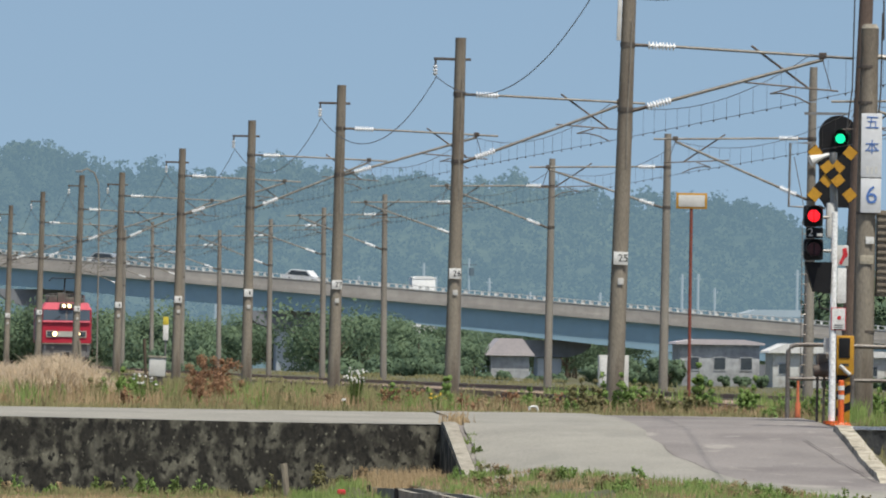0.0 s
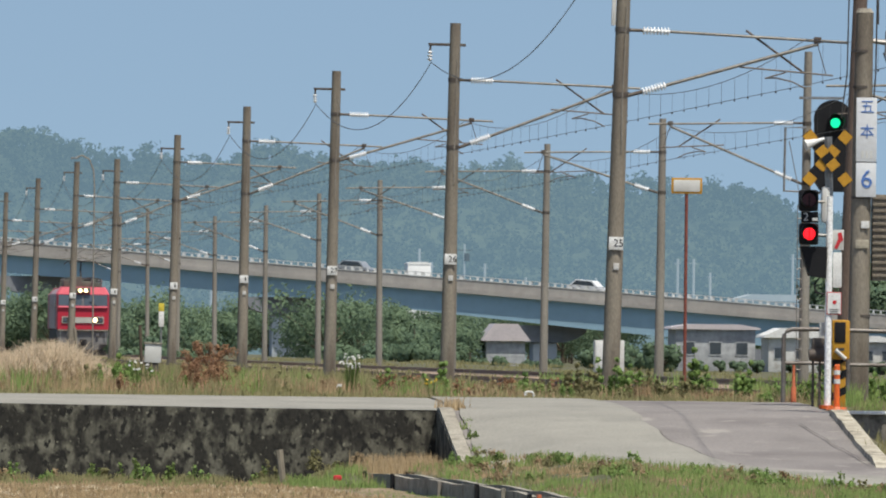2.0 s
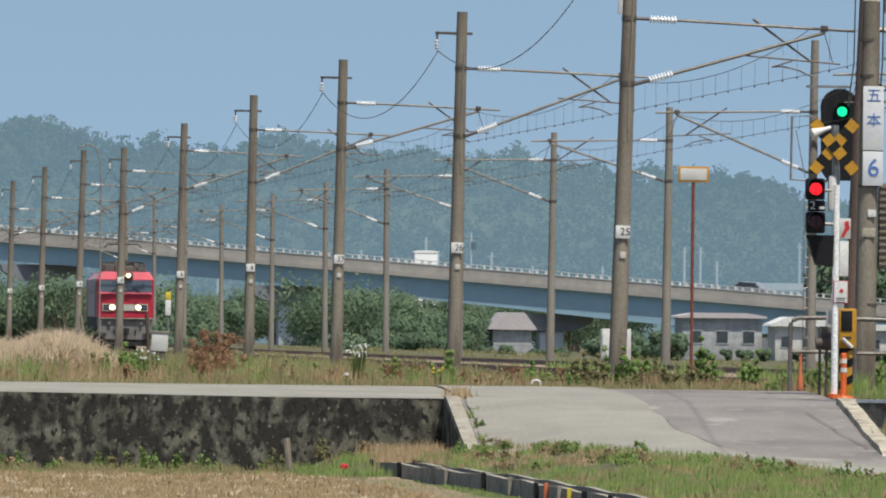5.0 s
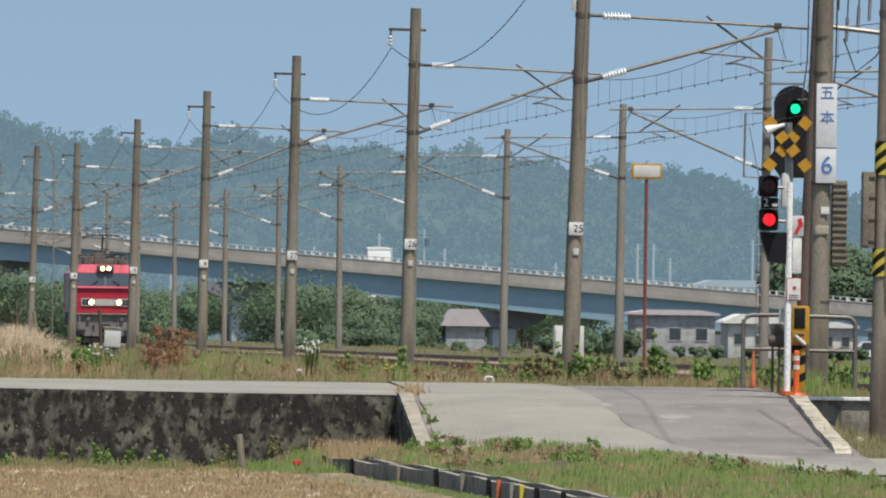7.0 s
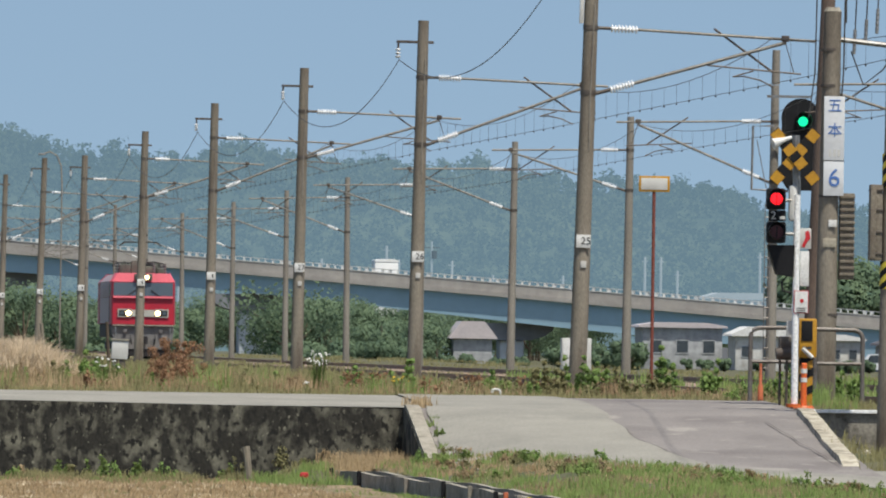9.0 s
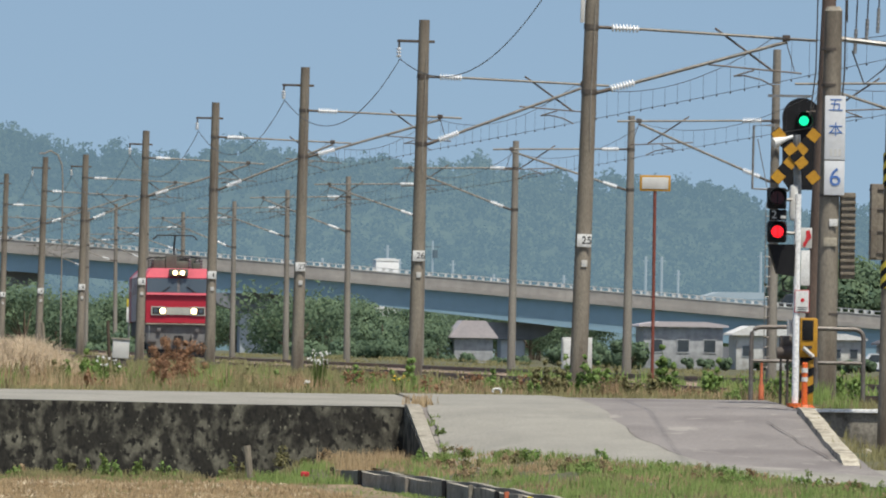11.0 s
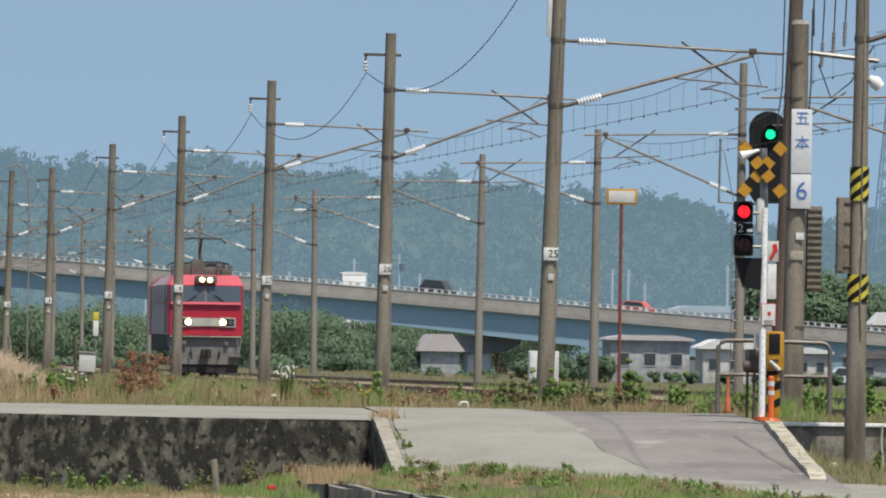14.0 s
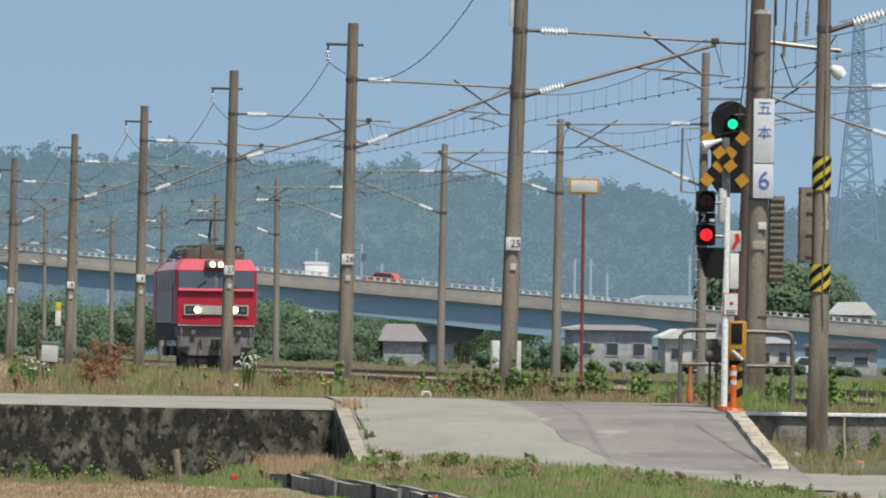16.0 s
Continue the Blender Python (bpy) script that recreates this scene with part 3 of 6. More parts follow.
def foliage(centres, radii, count, size, rng, squash=1.0, loose=0.75):
    """Small leaves that face outwards from their clumps: vertices, faces and the clumps' soft normals."""
    c, r = np.asarray(centres, dtype=float), np.asarray(radii, dtype=float)
    k = rng.integers(0, len(c), count)
    d = rng.normal(size=(count, 3))
    d /= np.linalg.norm(d, axis=1)[:, None]
    p = c[k] + d * (r[k] * rng.random(count) ** 0.35)[:, None] * np.array([1, 1, squash])
    n = d + loose * rng.normal(size=(count, 3)) * 0.6
    n /= np.linalg.norm(n, axis=1)[:, None]
    a = np.cross(n, rng.normal(size=(count, 3)))
    a /= np.linalg.norm(a, axis=1)[:, None] + 1e-6
    b = np.cross(n, a)
    s = size * (0.6 + 0.8 * rng.random(count))[:, None]
    v = np.stack([p - b * s * 0.55, p + a * s, p + b * s * 0.55, p - a * s], 1).reshape(-1, 3)
    soft = d + 0.3 * n + np.array([0.0, 0.0, 0.25])
    soft /= np.linalg.norm(soft, axis=1)[:, None]
    return v, np.arange(count * 4).reshape(-1, 4), np.repeat(soft, 4, axis=0)


RIDGE_X = [-250, -60, 40, 74, 86, 92, 101, 107, 122, 142, 150, 169, 190, 199, 210, 238, 251, 260, 264, 272, 279, 288, 292, 296, 300, 308, 340, 420, 900]
RIDGE_Z = [46, 49, 47, 50.2, 50.8, 48.6, 45.2, 47.4, 44.2, 49.2, 45.8, 46.0, 45.0, 46.8, 42.6, 40.4, 40, 38, 34.6, 34, 34.6, 36, 35.4, 36, 38.5, 40.5, 43, 40, 30]


def ridge(x):
    return float(np.interp(x, RIDGE_X, RIDGE_Z))


def hill_z(x, y):
    k = min(1.0, max(0.0, (y - 1750.0) / 850.0))
    return FIELD_Z - 0.4 + (ridge(x) - 2.6) * (0.12 * k + 0.88 * k ** 1.6) + 2.5 * noise.noise(Vector((x * 0.02, y * 0.008, 0))) * k


sheet("hills", HILL_LEAF, lambda x, y: hill_z(x, y) if y <= 2600 else hill_z(x, 2600) * (1 - (y - 2600) / 500), -260, 900, 1750, 3000, 120, 60, "low wooded hills tinted with blue haze", "hill")
# crowns: a few clumps each, broad ones on the slopes, smaller ones along the ridge
cs, rs = [], []
for i in range(5200):
    x = -40 + 400 * nrg.random()
    if i < 1000:
        x, y = -40 + 400 * (i / 1000.0) + nrg.normal() * 1.0, 2560 + 60 * nrg.random()
    else:
        y = 1900 + 700 * nrg.random() ** 0.8
    r = (1.1 + 2.3 * nrg.random() ** 2) * (0.85 if i < 1000 else 1.0)
    z = hill_z(x, min(y, 2600)) + r * 0.45 + (2.3 - 2.6 * nrg.random() + 1.8 * noise.noise(Vector((x * 0.12, 0, 7))) if i < 1000 else 0.6)
    for q in range(4):
        cs.append((x + nrg.normal() * r * 0.45, y + nrg.normal() * r * 0.45, z + nrg.normal() * r * 0.40))
        rs.append(r * (0.4 + 0.35 * nrg.random()))
v, f, nor = foliage(cs, rs, 330000, 0.55, nrg)
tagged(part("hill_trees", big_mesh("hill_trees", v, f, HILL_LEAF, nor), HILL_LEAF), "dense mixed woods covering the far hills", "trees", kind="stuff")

# lattice pylon on the hills
pylon = thing("pylon", pose(224.5, 1900, 20), "tall grey lattice power pylon tinted with haze", "pylon")


def pylon_w(z):
    return 3.6 - 2.5 * min(1.0, z / 30.0)


for sx in (-1, 1):
    for sy in (-1, 1):
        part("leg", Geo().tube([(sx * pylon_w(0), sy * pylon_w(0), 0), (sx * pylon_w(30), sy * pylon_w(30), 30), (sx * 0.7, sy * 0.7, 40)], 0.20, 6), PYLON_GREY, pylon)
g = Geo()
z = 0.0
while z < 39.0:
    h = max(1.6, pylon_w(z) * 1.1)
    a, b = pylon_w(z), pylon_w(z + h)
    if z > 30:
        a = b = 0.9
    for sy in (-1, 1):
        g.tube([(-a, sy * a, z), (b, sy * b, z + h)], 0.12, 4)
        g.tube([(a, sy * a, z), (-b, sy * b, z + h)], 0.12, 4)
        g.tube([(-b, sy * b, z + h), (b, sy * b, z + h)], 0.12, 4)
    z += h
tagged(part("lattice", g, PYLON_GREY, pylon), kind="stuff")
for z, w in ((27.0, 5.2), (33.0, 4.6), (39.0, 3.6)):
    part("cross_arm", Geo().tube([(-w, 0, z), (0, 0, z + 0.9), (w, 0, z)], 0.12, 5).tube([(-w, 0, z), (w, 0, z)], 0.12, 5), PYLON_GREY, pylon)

# distant utility poles in front of the hills
up = thing("utility_pole", pose(0, 0, 0), "distant utility pole paled by painted haze", "utility pole", "distant utility poles")
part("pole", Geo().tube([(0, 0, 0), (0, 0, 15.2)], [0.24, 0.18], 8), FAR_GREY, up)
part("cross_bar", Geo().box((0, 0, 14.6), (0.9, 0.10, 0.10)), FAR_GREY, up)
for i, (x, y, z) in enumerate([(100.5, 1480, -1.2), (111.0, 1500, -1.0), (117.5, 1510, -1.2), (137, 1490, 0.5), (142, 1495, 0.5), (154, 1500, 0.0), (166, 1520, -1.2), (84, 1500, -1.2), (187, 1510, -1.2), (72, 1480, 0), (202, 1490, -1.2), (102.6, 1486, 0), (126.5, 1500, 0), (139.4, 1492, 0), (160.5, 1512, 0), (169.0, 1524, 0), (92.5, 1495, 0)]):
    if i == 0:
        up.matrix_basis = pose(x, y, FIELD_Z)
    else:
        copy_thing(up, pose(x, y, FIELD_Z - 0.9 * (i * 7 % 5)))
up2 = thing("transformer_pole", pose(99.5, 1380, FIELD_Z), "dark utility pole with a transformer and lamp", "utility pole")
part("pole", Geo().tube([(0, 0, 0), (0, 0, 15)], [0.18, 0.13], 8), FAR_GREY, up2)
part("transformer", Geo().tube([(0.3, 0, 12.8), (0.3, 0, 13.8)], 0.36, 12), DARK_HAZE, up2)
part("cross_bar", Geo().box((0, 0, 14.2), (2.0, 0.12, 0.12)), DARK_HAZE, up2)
copy_thing(up2, pose(147.0, 1400, FIELD_Z - 3.5))


# ---- road bridge ----
def bridge_z(x):
    return 12.0 if x < 28 else max(-1.1, 12.0 - 0.0772 * (x - 28.0) * min(1.0, (x - 28.0) / 10.0 + 0.3) - 0.0)


def bridge_y(x):
    return 1170.0 - 0.53 * (x - 38.4)


bridge = thing("road_bridge", pose(0, 0, 0), "long road bridge with concrete parapet and blue steel girders", "bridge")
XS = list(np.linspace(-160, 345, 102))


def strip(name, z0, z1, d0, d1, material, label, xs=XS, parent=bridge):
    """A bar along the bridge between heights below its top edge and depths across it."""
    v, f = [], []
    for x in xs:
        y, z = bridge_y(x), bridge_z(x)
        a, b = (q(x) if callable(q) else q for q in (z0, z1))
        v += [(x, y + d0, z - a), (x, y + d1, z - a), (x, y + d1, z - b), (x, y + d0, z - b)]
    for i in range(len(xs) - 1):
        f += [(i * 4 + k, i * 4 + (k + 1) % 4, i * 4 + 4 + (k + 1) % 4, i * 4 + 4 + k) for k in range(4)]
    f += [(0, 1, 2, 3), tuple(4 * (len(xs) - 1) + k for k in (3, 2, 1, 0))]
    return part(name, Geo().add(v, f), material, parent, label, smooth=False)


def below(x):
    return float(np.interp(x, [-160, 68, 97, 130, 190], [3.2, 3.2, 4.0, 4.3, 4.3]))


strip("parapet", 0.0, 0.95, 0.0, 0.3, BRIDGE_CONC, "weathered concrete parapet")
strip("deck_edge", 0.96, 1.40, -0.25, 0.9, BRIDGE_CONC, "stained concrete deck edge")
strip("deck", 0.40, 1.5, 0.9, 10.2, ASPHALT, "asphalt bridge deck")
strip("parapet", 0.0, 0.95, 10.2, 10.5, BRIDGE_CONC, "weathered concrete parapet")
strip("girder", 1.41, below, 0.35, 0.75, GIRDER_BLUE, "faded blue steel girder")
strip("girder", 1.41, below, 4.8, 5.2, GIRDER_BLUE, "faded blue steel girder")
strip("girder", 1.41, below, 9.4, 9.8, GIRDER_BLUE, "faded blue steel girder")
strip("girder_flange", lambda x: below(x), lambda x: below(x) + 0.12, 0.32, 0.9, GIRDER_BLUE, "")
strip("coping", -0.10, -0.004, -0.05, 0.35, DIRTY_WHITE, "whitish parapet coping")
strip("hand_rail", -0.50, -0.43, 0.08, 0.22, RAIL_PALE, "pale galvanised hand rail")
g = Geo()
for i in range(250):
    x = -20.0 + i * 0.8 + rnd.uniform(-0.1, 0.1)
    g.box((x, bridge_y(x) + 0.15, bridge_z(x) + 0.25 + rnd.uniform(-0.02, 0.04)), (rnd.uniform(0.12, 0.5), 0.12, rnd.uniform(0.28, 0.42)))
tagged(part("rail_post", g, RAIL_PALE, bridge, "pale rail posts", smooth=False), kind="stuff")
for x in (-40, -14, 12, 38.0, 64.2, 91.2, 116.0, 142.0):
    y, zb = bridge_y(x), bridge_z(x) - below(x) - 0.12
    if zb < 0.8:
        continue
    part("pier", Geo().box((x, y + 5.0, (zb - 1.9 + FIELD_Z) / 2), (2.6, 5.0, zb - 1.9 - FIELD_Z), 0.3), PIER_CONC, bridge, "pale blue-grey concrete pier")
    part("pier_cap", Geo().prism([(-1.9, zb - 1.9), (1.9, zb - 1.9), (3.4, zb - 1.45), (4.3, zb - 0.8), (4.5, zb - 0.1), (-4.5, zb - 0.1), (-4.3, zb - 0.8), (-3.4, zb - 1.45)], "y", 1.9, 8.6), CAP_SHADE, bridge, "concrete pier head coloured dark for shade", smooth=False).location = (x, y, 0)
    part("bearing", Geo().box((x, y + 0.9, zb - 0.08), (0.8, 0.7, 0.24)), STEEL_DARK, bridge, smooth=False)

# houses and sheds below and beyond the bridge
def house(x, y, w, d, h, roof_h, roof_m, label, windows=3, z0=FIELD_Z, wall_m=None, eave=0.5):
    t = thing("house", pose(x, y, z0), label, "house", "far houses")
    part("wall", Geo().box((0, d / 2, h / 2), (w, d, h), 0.05), wall_m or HOUSE_WALL, t)
    part("roof", Geo().prism([(-w / 2 - eave, h + 0.004), (w / 2 + eave, h + 0.004), (w / 2 + eave * 0.8, h + 0.2), (w / 2 - w * 0.2, h + roof_h), (-w / 2 + w * 0.2, h + roof_h), (-w / 2 - eave * 0.8, h + 0.2)], "y", -eave, d + eave), roof_m, t, smooth=False)
    for i in range(windows):
        wx = -w / 2 + (i + 0.5) * w / windows
        q = part("window", Geo().box((wx, -0.02, h * 0.55), (w / windows * 0.5, 0.08, h * 0.35)), HOUSE_WALL, t, smooth=False)
        part("pane", Geo().box((wx, -0.05, h * 0.55), (w / windows * 0.42, 0.06, h * 0.28)), PANE, q, smooth=False)
    return t


house(96.5, 1010, 7.5, 8, 3.9, 0.5, ROOF_PALE, "grey single-storey shed with pale flat roof", 3)
house(103.5, 1000, 6.0, 7, 3.2, 0.9, WHITE_PAINT, "low white house with a pale roof", 3, wall_m=DIRTY_WHITE)
house(110.5, 1020, 8.0, 7, 2.9, 0.6, WHITE_PAINT, "low white workshop with pale roof", 5, wall_m=DIRTY_WHITE)
house(118.5, 1010, 6.0, 7, 2.5, 0.8, ROOF_DARK, "small house with dark tiled roof", 2)
house(80.6, 1060, 3.8, 6, 2.6, 1.7, ROOF_PALE, "grey house with faded pinkish roof beside the pier", 0)
house(75.0, 1250, 9.0, 8, 5.6, 1.0, ROOF_PALE, "long pale-roofed building behind trees", 4)
house(146.5, 1240, 4.0, 6, 6.4, 1.5, WHITE_PAINT, "far house with a bright white roof", 2)
house(143.6, 1420, 10.5, 9, 8.3, 0.9, FAR_GREY, "long factory with a pale haze-tinted roof", 8, wall_m=FAR_GREY)
house(176.5, 1380, 12.0, 9, 5.8, 1.4, ROOF_PALE, "pale distant house with a white roof", 4)
house(88.3, 1300, 2.8, 6, 11.7, 0.35, BRIGHT_WHITE, "white boxy building behind the bridge", 0, wall_m=BRIGHT_WHITE, eave=0.04)


def tree(x, y, h, w, label, name="tree", leaves=2200, size=0.19, seed=1, z0=FIELD_Z):
    rng = np.random.default_rng(seed)
    t = thing(name, pose(x, y, z0), label, "tree", "trees by the bridge")
    g = Geo().tube([(0, 0, 0), (0.1, 0, h * 0.3), (0.0, 0.1, h * 0.7)], [0.16, 0.12, 0.04], 8)
    cs, rs = [], []
    for i in range(9):
        a = rng.random() * 6.28
        k = rng.random()
        c = (math.cos(a) * w * 0.34 * (0.5 + k), math.sin(a) * w * 0.34 * (0.5 + k), h * (0.32 + 0.55 * rng.random()))
        cs.append(c)
        rs.append(w * (0.20 + 0.14 * rng.random()))
        g.tube([(0, 0, h * 0.25), (c[0] * 0.5, c[1] * 0.5, c[2] * 0.75), c], [0.07, 0.05, 0.02], 6)
    part("trunk", g, BARK, t)
    v, f, nor = foliage(cs, rs, leaves, size, rng)
    v[:, 2] = np.maximum(v[:, 2], 0.05)
    part("crown", big_mesh("crown", v, f, TREE_LEAF, nor), TREE_LEAF, t)


k = 0
# stretches of the meadow: from, to, near, far, lowest, tallest, how many
WOODS = ((20, 52, 850, 1000, 3.6, 6.6, 44), (141.5, 147.5, 1285, 1330, 9.0, 12.5, 6), (-5, 30, 850, 1080, 4.5, 6.5, 16), (54, 66, 930, 1060, 4.8, 5.9, 26), (62, 84, 960, 1090, 3.0, 4.2, 26), (30, 62, 690, 790, 1.5, 2.4, 24),
         (62, 84, 900, 985, 1.6, 2.5, 24), (40, 110, 1260, 1340, 5.5, 7.0, 40), (110, 190, 1260, 1380, 4.0, 6.0, 34), (62, 118, 930, 985, 0.6, 1.15, 60), (77, 79.5, 1030, 1050, 1.8, 2.6, 5), (83, 86, 1030, 1050, 1.6, 2.2, 5))
for x0, x1, y0, y1, h0, h1, num in WOODS:
    for i in range(num):
        k += 1
        h = rnd.uniform(h0, h1)
        tx, ty = rnd.uniform(x0, x1), rnd.uniform(y0, y1)
        side_room = 0.45 * h / ty
        # open lanes towards the two piers and the sheds
        if ty < 1150 and (0.0488 < tx / ty < 0.0592 or 0.0742 - side_room < tx / ty < 0.0840) and h > 1.2:
            continue
        tree(tx, ty, h, h * rnd.uniform(0.95, 1.35), rnd.choice(["dense green broadleaf tree below the bridge", "bushy dark green tree in the meadow"]), seed=k, leaves=int(700 + 420 * h) if h < 8 else 9000, size=0.16 if h < 8 else 0.34)
for i, (tx, ty, h) in enumerate(((60.6, 1004, 4.6), (62.4, 1012, 4.8), (64.2, 1006, 4.5), (59.7, 985, 3.0))):
    tree(tx, ty, h, 4.3 if i < 3 else 2.6, "dense green broadleaf tree below the bridge", seed=900 + i, leaves=2200)


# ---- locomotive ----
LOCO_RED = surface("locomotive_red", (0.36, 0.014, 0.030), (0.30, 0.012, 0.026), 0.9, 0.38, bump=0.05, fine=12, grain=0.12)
# cab roof and window ledge: the same red, lightened in colour for sunlight
LOCO_SUNLIT = surface("sunlit_red", (0.68, 0.13, 0.165), (0.60, 0.105, 0.14), 0.9, 0.45, bump=0.05, fine=12, grain=0.12)
# sides: red greyed in the base colour for shade and haze
LOCO_SHADE_GREY = surface("shade_grey_side", (0.37, 0.285, 0.30), (0.30, 0.23, 0.245), 1.2, 0.5, bump=0.1, fine=10, grain=0.12)
SKIRT_PALE = surface("dusty_front_skirt", (0.20, 0.195, 0.19), (0.14, 0.137, 0.133), 1.5, 0.8, bump=0.15, fine=10, grain=0.3)
SKIRT = surface("dusty_skirt_grey", (0.17, 0.16, 0.16), (0.11, 0.10, 0.10), 1.5, 0.75, bump=0.2, fine=14)
UNDER = surface("black_running_gear", (0.02, 0.02, 0.022), (0.035, 0.03, 0.03), 2, 0.7)
ROOF_GEAR = surface("roof_gear", (0.13, 0.14, 0.11), (0.08, 0.08, 0.07), 2, 0.7)
CAB_GLASS = surface("cab_glass", (0.06, 0.08, 0.10), (0.075, 0.095, 0.115), 0.5, 0.08, bump=0.0, spec=0.6, grain=0.05)
BAND = surface("light_band_panel", (0.50, 0.50, 0.45), (0.42, 0.42, 0.38), 2, 0.4, bump=0.03)
HEAD_GLOW = glow("headlight_glow", (1.0, 0.72, 0.36), 6.0)
ROOF_GLOW = glow("roof_light_glow", (1.0, 0.70, 0.36), 4.5)

LOCO_LEN = 16.8
loco = thing("locomotive", pose(21.52, 617, 0.22), "red electric locomotive with lit headlights and raised pantograph", "locomotive")


def loco_slice(name, outline, y0, y1, material, label="", inset0=0.0, round_to=1.0):
    """A length of body; round_to draws the front in so that its corners are chamfered."""
    g = Geo()
    n = len(outline)

    def ring(y, k, inset):
        return [(x * k, y + inset * max(0.0, (z - 2.4) / 1.48), z) for x, z in outline]
    rings = [ring(y0, round_to, inset0), ring(y0 + 0.06, 0.5 + round_to * 0.5, inset0), ring(y0 + 0.34, 1.0, inset0 * 0.6), ring(y1, 1.0, 0.0)]
    vs = [p for r in rings for p in r]
    fs = [(j * n + i, j * n + (i + 1) % n, (j + 1) * n + (i + 1) % n, (j + 1) * n + i) for j in range(3) for i in range(n)]
    g.add(vs, fs + [tuple(range(n))[::-1], tuple(range(3 * n, 4 * n))])
    return part(name, g, material, loco, label, smooth=False)


front = loco_slice("cab_front", [(-1.45, 1.58), (1.45, 1.58), (1.45, 3.48), (-1.45, 3.48)], 0.0, 2.2, LOCO_RED, "deep red cab end", 0.30, 0.93)
loco_slice("cab_roof", [(-1.45, 3.49), (1.45, 3.49), (1.22, 3.88), (-1.22, 3.88)], 0.02, 2.2, LOCO_SUNLIT, "cab roof in a red lightened for sun", 0.42, 0.93)
loco_slice("side_body", [(-1.43, 1.62), (1.43, 1.62), (1.43, 3.50), (-1.43, 3.50)], 2.21, LOCO_LEN - 2.21, LOCO_SHADE_GREY, "side panels coloured mauve grey for shade and haze")
loco_slice("roof", [(-1.43, 3.51), (1.43, 3.51), (1.1, 3.84), (-1.1, 3.84)], 2.21, LOCO_LEN - 2.21, LOCO_SHADE_GREY)
loco_slice("rear_cab", [(-1.45, 1.58), (1.45, 1.58), (1.45, 3.49), (1.08, 3.88), (-1.08, 3.88), (-1.45, 3.49)], LOCO_LEN - 2.2, LOCO_LEN, LOCO_RED, "deep red rear cab")


def tilt_y(z):
    return 0.30 * max(0.0, (z - 2.4) / 1.48)


def front_plate(g, x0, x1, z0, z1, off):
    ya, yb = tilt_y(z0) - off, tilt_y(z1) - off
    return g.add([(x0, ya, z0), (x1, ya, z0), (x1, yb, z1), (x0, yb, z1), (x0, ya + 0.08, z0), (x1, ya + 0.08, z0), (x1, yb + 0.08, z1), (x0, yb + 0.08, z1)],
                 [(0, 1, 2, 3), (4, 7, 6, 5), (0, 4, 5, 1), (1, 5, 6, 2), (2, 6, 7, 3), (3, 7, 4, 0)])


for x0, x1 in ((-1.33, -0.05), (0.05, 1.33)):
    w = part("windscreen", front_plate(Geo(), x0, x1, 2.86, 3.46, 0.02), CAB_GLASS, loco, "dark cab windscreen", smooth=False)
    s = 1 if x0 > 0 else -1
    part("wiper", Geo().tube([(s * 0.75, tilt_y(2.86) - 0.05, 2.84), (s * 0.35, tilt_y(3.1) - 0.05, 3.12)], 0.02, 5), UNDER, w)
part("centre_pillar", front_plate(Geo(), -0.05, 0.05, 2.82, 3.48, 0.035), SKIRT, loco, smooth=False)
part("window_sill", front_plate(Geo(), -1.34, 1.34, 2.76, 2.85, 0.06), LOCO_SUNLIT, loco, "ledge below the windscreen in a red lightened for sun", smooth=False)
part("light_panel", front_plate(Geo(), -0.52, 0.52, 1.93, 2.24, 0.03), BAND, loco, "pale cream centre panel", smooth=False)
for s in (-1, 1):
    h = part("headlight_housing", front_plate(Geo(), min(s * 0.54, s * 1.14), max(s * 0.54, s * 1.14), 1.90, 2.27, 0.035), BAND, loco, "pale headlight surround", smooth=False)
    part("bezel", front_plate(Geo(), min(s * 0.58, s * 1.09), max(s * 0.58, s * 1.09), 1.95, 2.22, 0.045), UNDER, h, "black headlight bezel", smooth=False)
    part("headlight", Geo().tube([(s * 0.66, -0.075, 2.085), (s * 0.66, -0.03, 2.085)], [0.11, 0.125], 18), HEAD_GLOW, h, "lit warm headlight")
    part("tail_light", Geo().tube([(s * 0.95, -0.06, 2.085), (s * 0.95, -0.03, 2.085)], 0.09, 14), CAB_GLASS, h, "unlit tail light")
rl = part("roof_light_box", Geo().box((0, 0.28, 3.70), (0.80, 0.5, 0.30), 0.05), ROOF_GEAR, loco, "twin roof headlight box")
for s in (-1, 1):
    part("roof_light", Geo().tube([(s * 0.15, -0.02, 3.69), (s * 0.15, 0.04, 3.69)], [0.09, 0.10], 16), ROOF_GLOW, rl, "lit warm roof headlight")
part("bumper_beam", Geo().box((0, -0.02, 1.53), (2.74, 0.16, 0.06), 0.02), PALE_CONC, loco, "dusty pale beam edge")
part("skirt", Geo().prism([(-1.40, 1.48), (-1.30, 0.72), (-0.95, 0.48), (0.95, 0.48), (1.30, 0.72), (1.40, 1.48)], "y", 0.05, 1.6), SKIRT_PALE, loco, "dusty grey front skirt", smooth=False)
